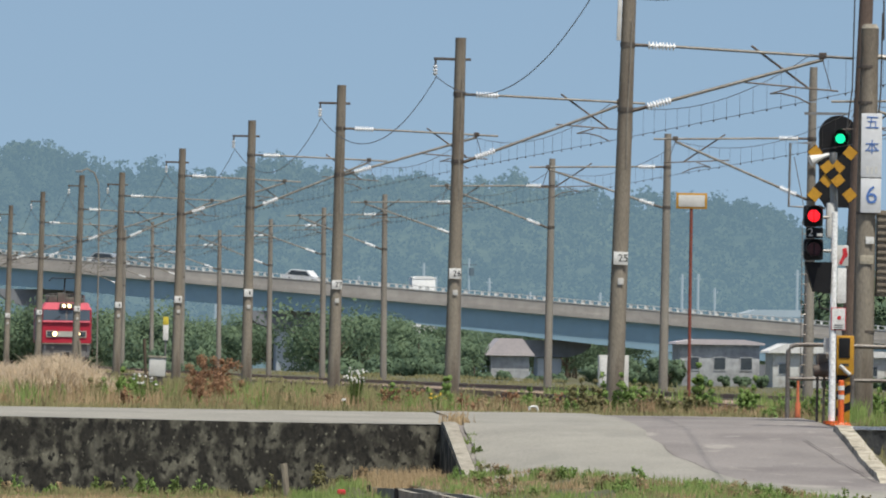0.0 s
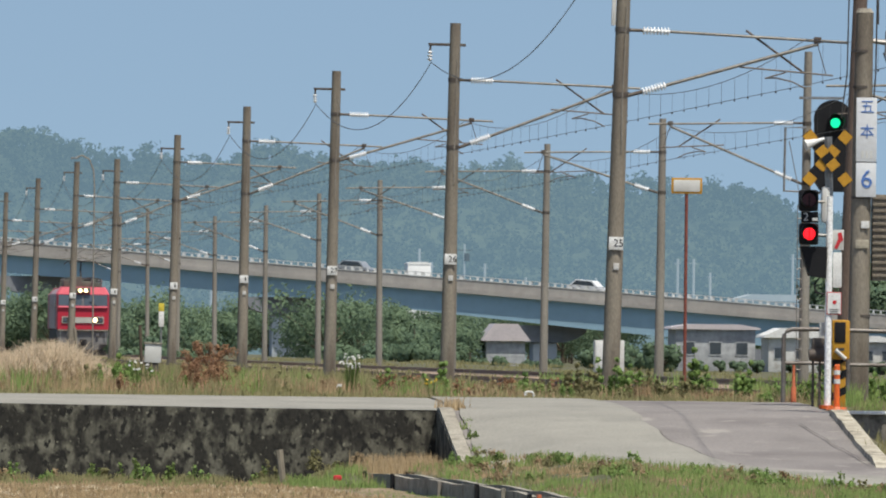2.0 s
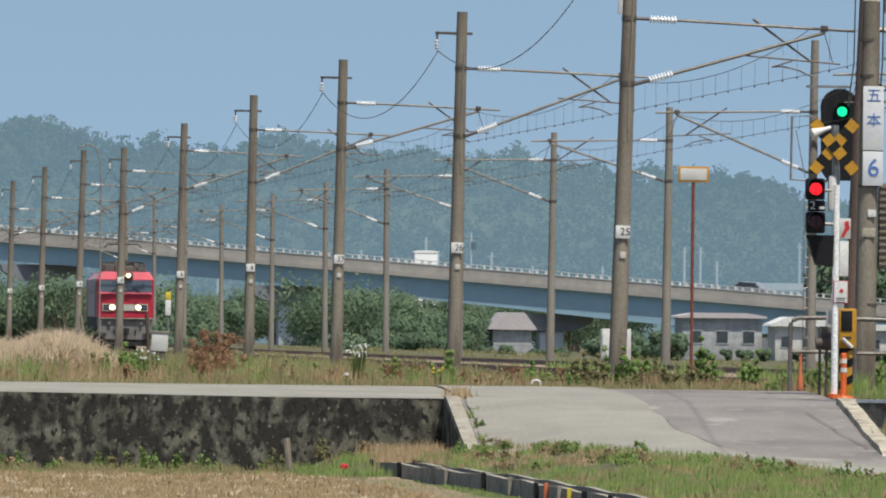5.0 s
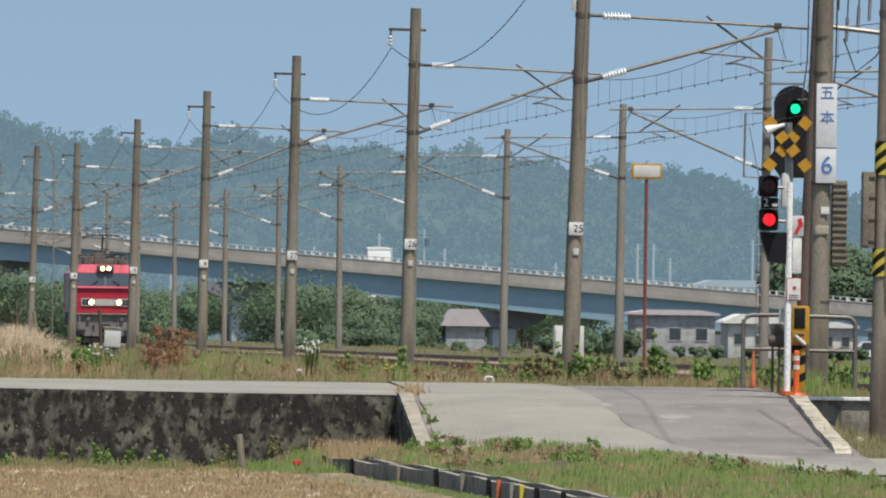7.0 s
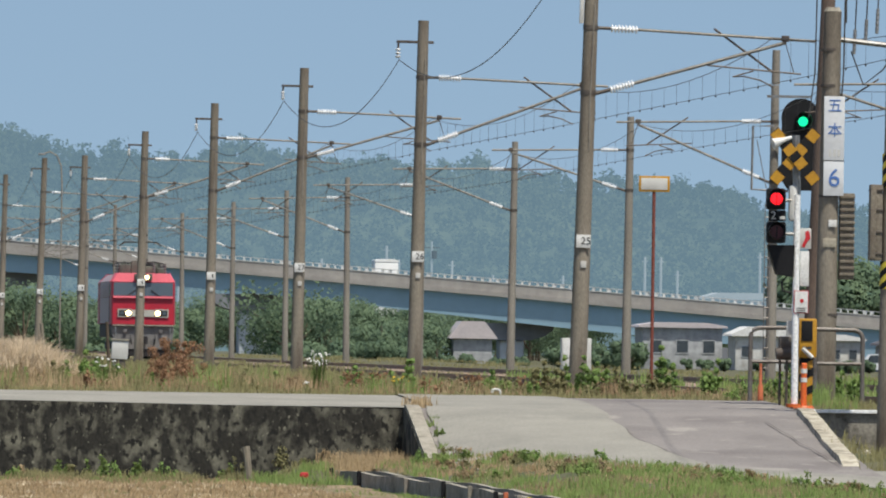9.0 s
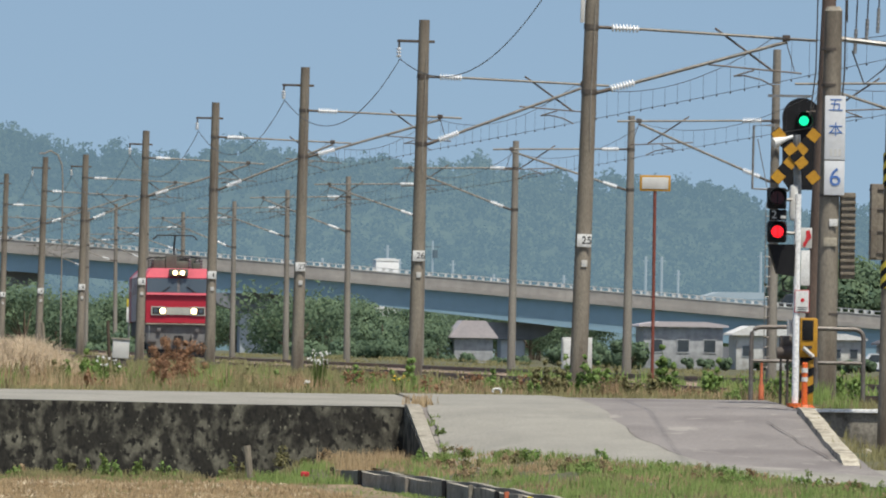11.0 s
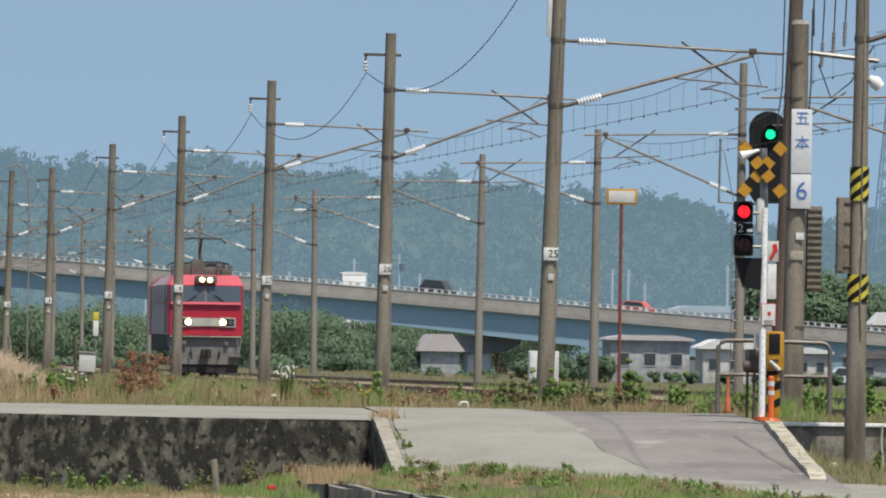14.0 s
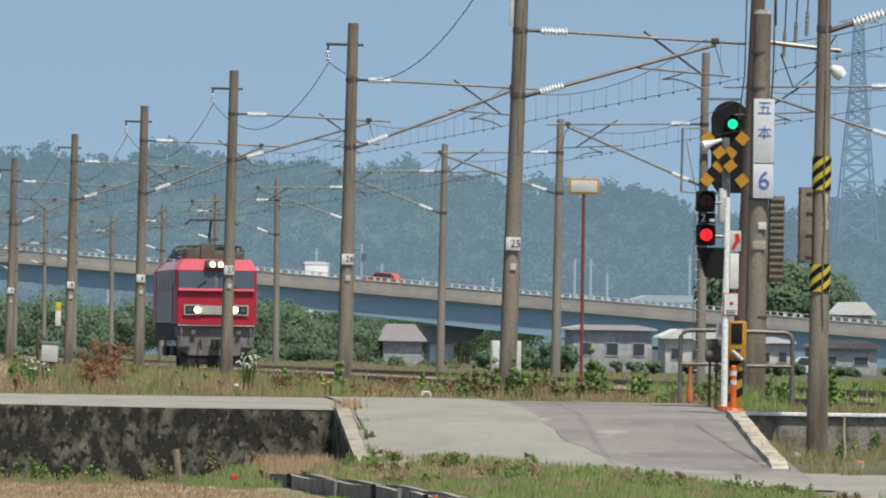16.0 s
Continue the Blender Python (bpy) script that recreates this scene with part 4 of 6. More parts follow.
for s in (-1, 1):
    part("front_step", Geo().box((s * 1.12, -0.08, 0.80), (0.42, 0.3, 0.07), 0.01), SKIRT, loco)
    part("handrail", Geo().tube([(s * 1.22, -0.06, 1.46), (s * 1.22, -0.12, 1.3), (s * 1.22, -0.12, 0.95), (s * 1.22, -0.02, 0.82)], 0.02, 6), STEEL_GALV, loco)
    part("brake_hose", Geo().tube([(s * 0.55, -0.02, 1.1), (s * 0.55, -0.16, 0.95), (s * 0.5, -0.1, 0.68)], 0.035, 6), UNDER, loco)
    part("lamp_bracket", Geo().box((s * 0.8, 0.0, 1.28), (0.16, 0.14, 0.16), 0.02), SKIRT, loco)
cp = part("coupler", Geo().box((0, -0.30, 0.88), (0.34, 0.62, 0.36), 0.05), UNDER, loco, "black knuckle coupler")
part("knuckle", Geo().tube([(0.1, -0.6, 0.72), (0.1, -0.6, 1.04)], 0.11, 10), UNDER, cp)
part("snow_plough", Geo().prism([(-1.25, 0.16), (1.25, 0.16), (1.28, 0.46), (-1.28, 0.46)], "y", 0.1, 0.5), UNDER, loco, "black snow plough", smooth=False)
part("underframe", Geo().box((0, LOCO_LEN / 2, 1.30), (2.7, LOCO_LEN - 0.5, 0.62), 0.04), UNDER, loco)
for yb in (2.9, LOCO_LEN / 2, LOCO_LEN - 2.9):
    bogie = part("bogie", Geo().box((0, yb, 0.62), (2.3, 3.2, 0.36), 0.06), UNDER, loco, "black bogie frame")
    for yw in (yb - 1.1, yb + 1.1):
        for s in (-1, 1):
            part("wheel", Geo().tube([(s * 0.5, yw, 0.56), (s * 0.63, yw, 0.56)], [0.56, 0.55], 24), UNDER, bogie)
for i in range(5):
    part("side_grille", Geo().box((-1.44, 3.6 + i * 2.2, 3.05), (0.03, 1.6, 0.55), 0.01), LOCO_SHADE_GREY, loco)
part("cab_door", Geo().box((-1.455, 1.7, 2.55), (0.03, 0.62, 1.75), 0.01), SKIRT, loco, "dark side cab door")
part("cab_side_window", Geo().box((-1.46, 0.85, 3.12), (0.03, 0.6, 0.55), 0.01), CAB_GLASS, loco)
# roof equipment and pantographs
for x, y, w, d, h in ((-0.75, 2.5, 0.5, 0.9, 0.42), (0.2, 2.6, 0.7, 0.8, 0.34), (0.85, 2.9, 0.35, 0.7, 0.28), (-0.2, 5.2, 1.3, 1.8, 0.34), (0.1, 8.2, 1.5, 2.2, 0.30), (0.0, 11.5, 1.2, 1.6, 0.34)):
    part("roof_box", Geo().box((x, y, 3.86 + h / 2), (w, d, h), 0.06), ROOF_GEAR, loco, "olive grey roof equipment")
for i in range(16):
    w, h = rnd.uniform(0.15, 0.5), rnd.uniform(0.2, 0.62)
    part("roof_box", Geo().box((rnd.uniform(-0.95, 0.8), rnd.uniform(2.0, 7.0), 3.84 + h / 2), (w, rnd.uniform(0.2, 0.8), h), 0.05), ROOF_GEAR, loco, "olive grey roof equipment")
for x in (-1.0, -0.45, 0.55, 1.05):
    for y in (2.2, 3.9, 6.6):
        part("roof_insulator", insulator((x, y, 3.8), (x, y, 4.32), 0.07, 4), SKIRT, loco)
part("busbar", Geo().tube([(-1.0, 2.2, 4.34), (0.55, 2.2, 4.40), (1.05, 3.9, 4.34), (0.55, 6.6, 4.36), (-1.0, 6.6, 4.34)], 0.03, 6), UNDER, loco)
for yp, up_z in ((4.2, 5.3), (13.0, 4.42)):
    pan = part("pantograph", Geo().box((0, yp, 4.28), (1.1, 0.9, 0.07), 0.01), UNDER, loco, "dark single-arm pantograph")
    part("lower_arm", Geo().tube([(0, yp + 0.3, 4.30), (0, yp + 1.2, 4.30 + (up_z - 4.3) * 0.5)], 0.05, 8), UNDER, pan)
    part("upper_arm", Geo().tube([(0, yp + 1.2, 4.30 + (up_z - 4.3) * 0.5), (0, yp, up_z)], 0.04, 8), UNDER, pan)
    part("collector_head", Geo().tube([(-0.95, yp, up_z - 0.18), (-0.75, yp, up_z), (0.75, yp, up_z), (0.95, yp, up_z - 0.18)], 0.035, 6), UNDER, pan)


# ---- vehicles on the bridge ----
def car(paint, label, length=4.4, height=1.45, name="car"):
    t = thing(name, pose(0, 0, 0), label, name)
    L, h = length / 2, height
    part("body", Geo().prism([(-L, 0.28), (L, 0.28), (L, 0.72), (L * 0.62, 0.86), (L * 0.3, h), (-L * 0.55, h), (-L * 0.85, 0.9), (-L, 0.82)], "y", -0.84, 0.84), paint, t, smooth=False)
    for s in (-0.85, 0.85):
        part("side_glass", Geo().prism([(-L * 0.74, 0.92), (L * 0.5, 0.92), (L * 0.26, h - 0.1), (-L * 0.52, h - 0.1)], "y", s - 0.01, s + 0.01), PANE, t, smooth=False)
    for x in (-L * 0.62, L * 0.62):
        for s in (-0.78, 0.78):
            part("wheel", Geo().tube([(x, s - 0.1, 0.31), (x, s + 0.1, 0.31)], 0.31, 14), UNDER, t)
    return t


CAR_WHITE = surface("white_car_paint", (0.80, 0.81, 0.82), (0.74, 0.75, 0.76), 1, 0.25, bump=0.0)
CAR_RED = surface("red_car_paint", (0.62, 0.16, 0.11), (0.55, 0.13, 0.09), 1, 0.3, bump=0.0)
CAR_SILVER = surface("silver_car_paint", (0.5, 0.52, 0.54), (0.44, 0.46, 0.48), 1, 0.3, 0.5, bump=0.0)
CAR_DARK = surface("dark_car_paint", (0.10, 0.10, 0.095), (0.07, 0.07, 0.07), 1, 0.3, bump=0.0)
car_a = car(CAR_WHITE, "white car crossing the road bridge", 4.4, 1.5)
car_b = car(CAR_SILVER, "silver car crossing the road bridge", 4.5, 1.5)
van_c = car(CAR_DARK, "dark van crossing the road bridge", 4.6, 1.9, "van")
car_d = car(CAR_RED, "red car crossing the road bridge", 4.2, 1.5)
parked = car(CAR_WHITE, "white car parked beside the houses", 4.2, 1.7)
parked.matrix_basis = pose(113.0, 990, FIELD_Z)


def bridge_row(t, x, lane, back):
    slope = math.degrees(math.atan((bridge_z(x + 1) - bridge_z(x - 1)) / 2))
    return t, pose(x, bridge_y(x) + lane, bridge_z(x) - 0.385, 0, 0, -28.0 + (180 if back else 0)) @ pose(0, 0, 0, 0, slope if back else -slope, 0)

# ---- level crossing ----
GREY_WOOD = surface("weathered_wood", (0.30, 0.26, 0.20), (0.20, 0.17, 0.13), 8, 0.9, bump=0.4, stretch=(1, 1, 0.2))
ORANGE_FADED = surface("faded_orange", (0.60, 0.16, 0.07), (0.48, 0.13, 0.06), 6, 0.6, bump=0.05)
LAMP_RED = glow("lit_red_lamp", (1.0, 0.015, 0.025), 1.3)
LAMP_DARK = surface("unlit_red_lens", (0.13, 0.018, 0.028), (0.10, 0.014, 0.02), 3, 0.3, bump=0.0)
LAMP_GREEN = glow("lit_green_lamp", (0.01, 0.95, 0.42), 0.9)
xing = thing("crossing_signal", pose(20.15, 190, 0.10), "level crossing warning post with striped cross and red lamps", "crossing signal")
part("post", Geo().tube([(0, 0, 0), (0, 0, 3.75)], 0.06, 14), BRIGHT_WHITE, xing, "white steel post")
part("post_base", Geo().tube([(0, 0, 0), (0, 0, 0.06)], 0.15, 14), ORANGE, xing, "orange base flange")
part("mast_top", Geo().tube([(0, 0.07, 3.3), (0, 0.09, 3.85), (-0.03, 0.09, 4.8)], 0.07, 10), STEEL_GALV, xing)
part("rear_plate", Geo().box((-0.07, 0.05, 3.60), (0.155, 0.16, 0.64), 0.07), DIRTY_WHITE, xing, "grey rounded back plate")
cx, cz = -0.06, 4.42
for k, a in enumerate((50.0, -50.0)):
    d = Vector((math.cos(radians(a)), 0, math.sin(radians(a))))
    u = Vector((-d.z, 0, d.x))
    arm = Geo()
    c = Vector((cx, -0.10 - 0.025 * k, cz))
    L, W = 0.59, 0.10
    arm.add([c + d * p * L + u * q * W + Vector((0, r, 0)) for p in (-1, 1) for q in (-1, 1) for r in (-0.01, 0.01)],
            [(0, 1, 3, 2), (4, 6, 7, 5), (0, 4, 5, 1), (2, 3, 7, 6), (0, 2, 6, 4), (1, 5, 7, 3)])
    blade = part("cross_arm", arm, BLACK_PAINT, xing, "black and yellow striped cross arm", smooth=False)
    for s0, s1 in ((-0.98, -0.66), (-0.40, -0.12), (0.12, 0.40), (0.66, 0.98)):
        g = Geo()
        g.add([c + d * p * L + u * q * W * 0.98 + Vector((0, -0.014, 0)) for p, q in ((s0, -1), (s1, -1), (s1, 1), (s0, 1))] +
              [c + d * p * L + u * q * W * 0.98 + Vector((0, -0.011, 0)) for p, q in ((s0, -1), (s1, -1), (s1, 1), (s0, 1))],
              [(0, 1, 2, 3), (4, 7, 6, 5), (0, 4, 5, 1), (1, 5, 6, 2), (2, 6, 7, 3), (3, 7, 4, 0)])
        part("yellow_stripe", g, YELLOW, blade, smooth=False)
LAMP_AT = {1: (-0.385, -0.195, 3.67), 0: (-0.375, -0.195, 3.08)}
for s in (1, 0):
    x, y, z = LAMP_AT[s]
    h = part("lamp_housing", Geo().box((x, -0.06, z), (0.34, 0.22, 0.38), 0.05), BLACK_PAINT, xing, "black lamp housing")
    part("hood", Geo().tube([(x, -0.36, z + 0.04), (x, -0.17, z + 0.03)], 0.15, 18, False), BLACK_PAINT, h)
    part("unlit_lens", Geo().tube([(x, -0.185, z), (x, -0.165, z)], 0.125, 18), LAMP_DARK, h, "dark red lens")
    part("lens_bar", Geo().box((x, -0.203, z), (0.014, 0.008, 0.20)), BLACK_PAINT, h, smooth=False)
    part("lamp_arm", Geo().tube([(x, 0, z - 0.02), (0, 0, z - 0.02)], 0.03, 8), STEEL_GALV, xing)
lit_lens = part("lit_lens", Geo().tube([(0, 0, 0), (0, 0.008, 0)], [0.095, 0.108], 20), LAMP_RED, xing, "glowing red lamp")
lit_lens.matrix_basis = pose(*LAMP_AT[1])
part("number_card", Geo().box((-0.36, -0.10, 3.375), (0.30, 0.02, 0.19), 0.005), BLACK_PAINT, xing, "small black card with a white figure")
words("2", 0.20, WHITE_PAINT, xing, pose(-0.43, -0.116, 3.375), "card_print")
part("card_bar", Geo().box((-0.27, -0.114, 3.34), (0.10, 0.006, 0.05)), DIRTY_WHITE, xing, smooth=False)
part("rear_lamp", Geo().prism([(-0.52, 2.86), (-0.04, 2.86), (-0.06, 2.30), (-0.36, 2.34)], "y", -0.1, 0.16), BLACK_PAINT, xing, "black rear lamp hood", smooth=False)
part("cable_loop", Geo().tube([(-0.14, -0.05, 2.35), (-0.26, -0.05, 2.2), (-0.24, -0.05, 2.05), (-0.08, -0.05, 2.02)], 0.02, 6), BLACK_PAINT, xing)
part("horn", Geo().tube([(-0.46, -0.16, 4.64), (-0.27, -0.12, 4.71), (-0.12, -0.1, 4.76)], [0.10, 0.05, 0.03], 14), WHITE_PAINT, xing, "white horn loudspeaker")
ds = part("direction_sign", Geo().box((0.16, 0.02, 2.98), (0.20, 0.02, 0.36), 0.005), DIRTY_WHITE, xing, "white sign with a red arrow")
part("red_arrow", Geo().prism([(0.09, 2.84), (0.14, 2.82), (0.20, 2.94), (0.25, 2.98), (0.22, 3.12), (0.15, 3.10), (0.16, 3.0)], "y", 0.002, 0.008), RED_SIGN, ds, smooth=False)
part("white_panel", Geo().box((0.15, 0.03, 2.45), (0.16, 0.02, 0.62), 0.005), WHITE_PAINT, xing, "white information panel")
ns = part("notice_sign", Geo().box((0.09, -0.06, 1.86), (0.26, 0.02, 0.40), 0.008), RED_SIGN, xing, "red-bordered white notice sign")
part("notice_face", Geo().box((0.09, -0.073, 1.86), (0.235, 0.006, 0.375), 0.002), WHITE_PAINT, ns, smooth=False)
part("notice_mark", Geo().tube([(0.10, -0.08, 1.88), (0.10, -0.076, 1.88)], 0.036, 14), RED_SIGN, ns)
for i in range(3):
    part("print_bar", Geo().box((0.09, -0.078, 1.75 - i * 0.035), (0.16, 0.003, 0.014)), INK, ns, smooth=False)

gate = thing("barrier_machine", pose(20.35, 190.4, 0.12), "yellow crossing barrier machine on a striped pedestal", "barrier machine")
part("pedestal", Geo().box((0.03, 0, 0.44), (0.24, 0.3, 0.88), 0.02), YELLOW, gate, "yellow pedestal")
for z in (0.12, 0.42, 0.70):
    part("black_stripe", Geo().prism([(-0.095, z), (0.155, z + 0.13), (0.155, z + 0.27), (-0.095, z + 0.14)], "y", -0.157, -0.150), BLACK_PAINT, gate, smooth=False)
cab = part("cabinet", Geo().box((0.05, 0, 1.20), (0.32, 0.42, 0.70), 0.04), YELLOW, gate, "yellow cabinet")
part("window", Geo().box((0.03, -0.215, 1.33), (0.20, 0.02, 0.36), 0.01), BLACK_PAINT, cab, "dark cabinet window")
part("print_bar", Geo().box((0.03, -0.214, 1.03), (0.16, 0.006, 0.05)), INK, cab, smooth=False)
part("motor", Geo().tube([(-0.5, -0.05, 0.92), (-0.18, -0.05, 0.95)], [0.10, 0.15], 12), STEEL_DARK, gate, "dark greasy drive unit")
part("counterweight", Geo().box((-0.34, 0.0, 1.10), (0.22, 0.2, 0.26), 0.04), STEEL_DARK, gate)
part("white_box", Geo().box((-0.26, 0.02, 1.35), (0.10, 0.12, 0.30), 0.01), DIRTY_WHITE, gate)
part("barrier_arm", Geo().tube([(-0.05, -0.25, 1.02), (0.13, -0.25, 0.86)], 0.035, 8), DIRTY_WHITE, gate)
for s in (-0.30, -0.42):
    part("leg", Geo().tube([(s, 0, 0), (s, 0, 0.9)], 0.025, 6), STEEL_DARK, gate)

bollard = thing("bollard", pose(20.24, 189.3, 0.085), "flexible orange bollard with white bands", "bollard")
part("foot", Geo().tube([(0, 0, 0), (0, 0, 0.05)], [0.19, 0.16], 18), ORANGE, bollard)
part("tube", Geo().tube([(0, 0, 0.05), (0, 0, 0.78), (0, 0, 0.80)], [0.055, 0.052, 0.03], 14), ORANGE, bollard)
for z in (0.46, 0.62):
    part("reflective_band", Geo().tube([(0, 0, z), (0, 0, z + 0.08)], 0.058, 14), WHITE_PAINT, bollard)
cone = thing("marker_cone", pose(20.02, 194.6, 0.14), "narrow faded orange marker post", "marker")
part("body", Geo().tube([(0, 0, 0), (0, 0, 0.30), (0, 0, 0.34), (0, 0, 0.74)], [0.05, 0.05, 0.03, 0.022], 12), ORANGE_FADED, cone)
pipe = thing("standpipe", pose(15.33, 194.85, 0.15), "small white bent pipe in the grass beside the lane", "pipe")
part("tube", Geo().tube([(0, 0, -0.02), (0, 0, 0.12), (-0.02, 0, 0.16), (-0.10, 0, 0.165), (-0.145, 0, 0.15)], 0.022, 8), WHITE_PAINT, pipe)
part("spout", Geo().tube([(-0.145, 0, 0.16), (-0.15, 0, 0.10)], 0.026, 8), WHITE_PAINT, pipe)


def hoop(x0, x1, y, z0, top, label):
    t = thing("guard_rail", pose(x0, y, z0), label, "guard rail", "tubular guard rails")
    w = x1 - x0
    s = 1 if w > 0 else -1
    r = 0.16
    pts = [(0, 0, 0), (0, 0, top - r)] + [(s * r * (1 - math.cos(a)), 0, top - r + r * math.sin(a)) for a in (0.4, 0.8, 1.2, 1.57)] + [(w, 0, top + 0.01)]
    part("tube_frame", Geo().tube(pts, 0.042, 10), RAIL_TUBE, t)
    part("mid_rail", Geo().tube([(0, 0, top * 0.55), (w, 0, top * 0.55)], 0.035, 8), RAIL_TUBE, t)
    part("end_post", Geo().tube([(w, 0, 0), (w, 0, top)], 0.042, 10), RAIL_TUBE, t)


hoop(19.77, 20.62, 194.0, 0.15, 1.35, "bent grey steel tube guard rail")
hoop(21.80, 20.94, 194.0, 0.13, 1.35, "bent grey steel tube guard rail beside the pole")

# utility poles with the crossing's name board
p6 = thing("sign_pole", pose(21.22, 195, 0.13), "brown concrete pole carrying a white name board", "utility pole")
part("shaft", Geo().tube([(0, 0, -0.3), (0.06, 0, 7.12)], [0.205, 0.16], 20), CONCRETE_POLE, p6)
part("cap", Geo().tube([(0.06, 0, 7.12), (0.06, 0, 7.2)], [0.165, 0.12], 20), PALE_CONC, p6)
nb = part("name_board", Geo().box((0.09, -0.23, 5.00), (0.375, 0.02, 1.16), 0.008), BOARD_WHITE, p6, "white name board with blue characters")
words("五", 0.27, BLUE_PRINT, nb, pose(0.10, -0.245, 5.40))
words("本", 0.27, BLUE_PRINT, nb, pose(0.10, -0.245, 4.95))
for i in range(3):
    part("faded_bar", Geo().box((0.02 + i * 0.08, -0.242, 4.55), (0.045, 0.003, 0.13)), DIRTY_WHITE, nb, smooth=False)
sb = part("number_board", Geo().box((0.09, -0.23, 4.09), (0.37, 0.02, 0.62), 0.008), BOARD_WHITE, p6, "white board with a blue figure")
words("6", 0.46, BLUE_PRINT, sb, pose(0.10, -0.245, 4.09))
part("board_gap", Geo().box((0.10, -0.222, 4.405), (0.36, 0.015, 0.022)), INK, p6, smooth=False)
part("tag", Geo().box((0.09, -0.20, 3.28), (0.15, 0.02, 0.13), 0.004), WHITE_PAINT, p6, "small white tag")
part("sticker", Geo().box((0.04, -0.198, 2.93), (0.24, 0.012, 0.16), 0.004), KERB_STONE, p6, "peeling faded sticker")
lv = part("louvre_box", Geo().box((0.37, 0.05, 3.05), (0.26, 0.3, 1.56), 0.015), LOUVRE, p6, "brown ribbed cable box")
for i in range(13):
    part("rib", Geo().box((0.37, -0.105, 2.36 + i * 0.117), (0.27, 0.04, 0.05), 0.008), LOUVRE, lv)
for z in (1.6, 3.75, 5.75, 6.4):
    part("strap", Geo().tube([(0.03, 0, z), (0.03, 0, z + 0.05)], 0.20 - 0.004 * z, 18), STEEL_DARK, p6)
part("cable", Geo().tube([(0.28, -0.05, 7.4), (0.26, -0.1, 6.0), (0.23, -0.12, 5.6), (0.24, -0.12, 4.0)], 0.016, 6), WIRE, p6)
part("cable", Geo().tube([(-0.22, -0.05, 8.4), (-0.26, -0.1, 6.0), (-0.36, -0.12, 5.2)], 0.014, 6), WIRE, p6)
p7 = thing("utility_pole", pose(21.09, 196.4, 0.1, 0, 2.0, 0), "tall dark brown concrete pole behind the name board", "utility pole")
part("shaft", Geo().tube([(0, 0, -0.3), (0, 0, 9.6)], [0.16, 0.12], 20), POLE_BROWN, p7)
part("cable", Geo().tube([(0.24, -0.05, 9.4), (0.34, -0.1, 7.0)], 0.016, 6), WIRE, p7)
for x, z in ((0.75, 7.1), (0.55, 6.9), (0.95, 7.3)):
    part("hanging_insulator", insulator((x, 0.3, z), (x, 0.3, z - 0.45), 0.032, 5), STEEL_GALV, p7, "grey hanging insulator")
    part("drop_wire", Geo().tube([(x, 0.3, z + 2.0), (x, 0.3, z)], 0.014, 5), WIRE, p7)
part("side_bar", Geo().tube([(0.1, 0.3, 6.72), (1.6, 0.3, 6.62)], 0.05, 8), STEEL_GALV, p7)
part("jumper_wire", Geo().tube([(0.5, 0.3, 6.5), (0.75, 0.3, 5.9), (1.1, 0.3, 6.2), (1.5, 0.3, 6.9)], 0.016, 6), WIRE, p7)

# hazard bands and box on the first mast
m24 = masts[24]
for z0, z1 in ((3.70, 4.24), (2.10, 2.54)):
    rr = 0.186 - 0.0096 * z0
    band = part("hazard_band", Geo().tube([(0, 0, z0), (0, 0, z1)], rr, 24), BLACK_PAINT, m24, "black and yellow hazard band")
    g = Geo()
    n = 28
    for s in range(-4, 6):
        for i in range(n):
            a0, a1 = (math.tau * k / n - 1.5 * math.pi for k in (i, i + 1))
            h0 = z0 + s * 0.21 + (a0 + 1.57) * rr * 0.75
            h1 = z0 + s * 0.21 + (a1 + 1.57) * rr * 0.75
            q = [(a0, h0), (a1, h1), (a1, h1 + 0.10), (a0, h0 + 0.10)]
            q = [(a, min(max(h, z0 + 0.002), z1 - 0.002)) for a, h in q]
            if max(p[1] for p in q) - min(p[1] for p in q) < 0.01:
                continue
            g.add([(math.cos(a) * (rr + 0.005), math.sin(a) * (rr + 0.005), h) for a, h in q], [(0, 1, 2, 3)])
    part("yellow_stripes", g, STRIPE_YELLOW, band)
sw = part("switch_box", Geo().box((-0.25, -0.02, 3.15), (0.2, 0.24, 1.2), 0.02), LOUVRE, m24, "brown grey switch box")
part("box_door", Geo().box((-0.30, -0.15, 3.15), (0.09, 0.03, 1.14), 0.008), LOUVRE, sw)
for z in (2.66, 3.0, 3.35, 3.66):
    part("box_band", Geo().box((-0.25, -0.03, z), (0.215, 0.26, 0.03), 0.006), STEEL_DARK, sw)
part("conduit", Geo().tube([(0.05, -0.170, 1.55), (0.02, -0.178, 2.3), (0.05, -0.155, 3.2), (0.02, -0.165, 3.9), (0.03, -0.13, 5.4)], 0.013, 6), LOUVRE, m24)
for px0, px1, pz0, pz1 in ((0.035, 0.095, 3.45, 3.66), (0.015, 0.075, 3.22, 3.46), (0.03, 0.125, 3.08, 3.24), (0.015, 0.05, 3.0, 3.1)):
    g = Geo()
    for i in range(4):
        xa, xb = (px0 + (px1 - px0) * k / 4 for k in (i, i + 1))
        ya, yb = (-math.sqrt(max(0.0, 0.141 ** 2 - k * k)) - 0.004 for k in (xa, xb))
        top = pz1 - 0.03 * abs(noise.noise(Vector((xa * 40, pz1, 0))))
        g.add([(xa, ya, pz0), (xb, yb, pz0), (xb, yb, top), (xa, ya, top)], [(0, 1, 2, 3)])
    part("peeling_label", g, KERB_STONE, m24, "torn scrap of a pale label")
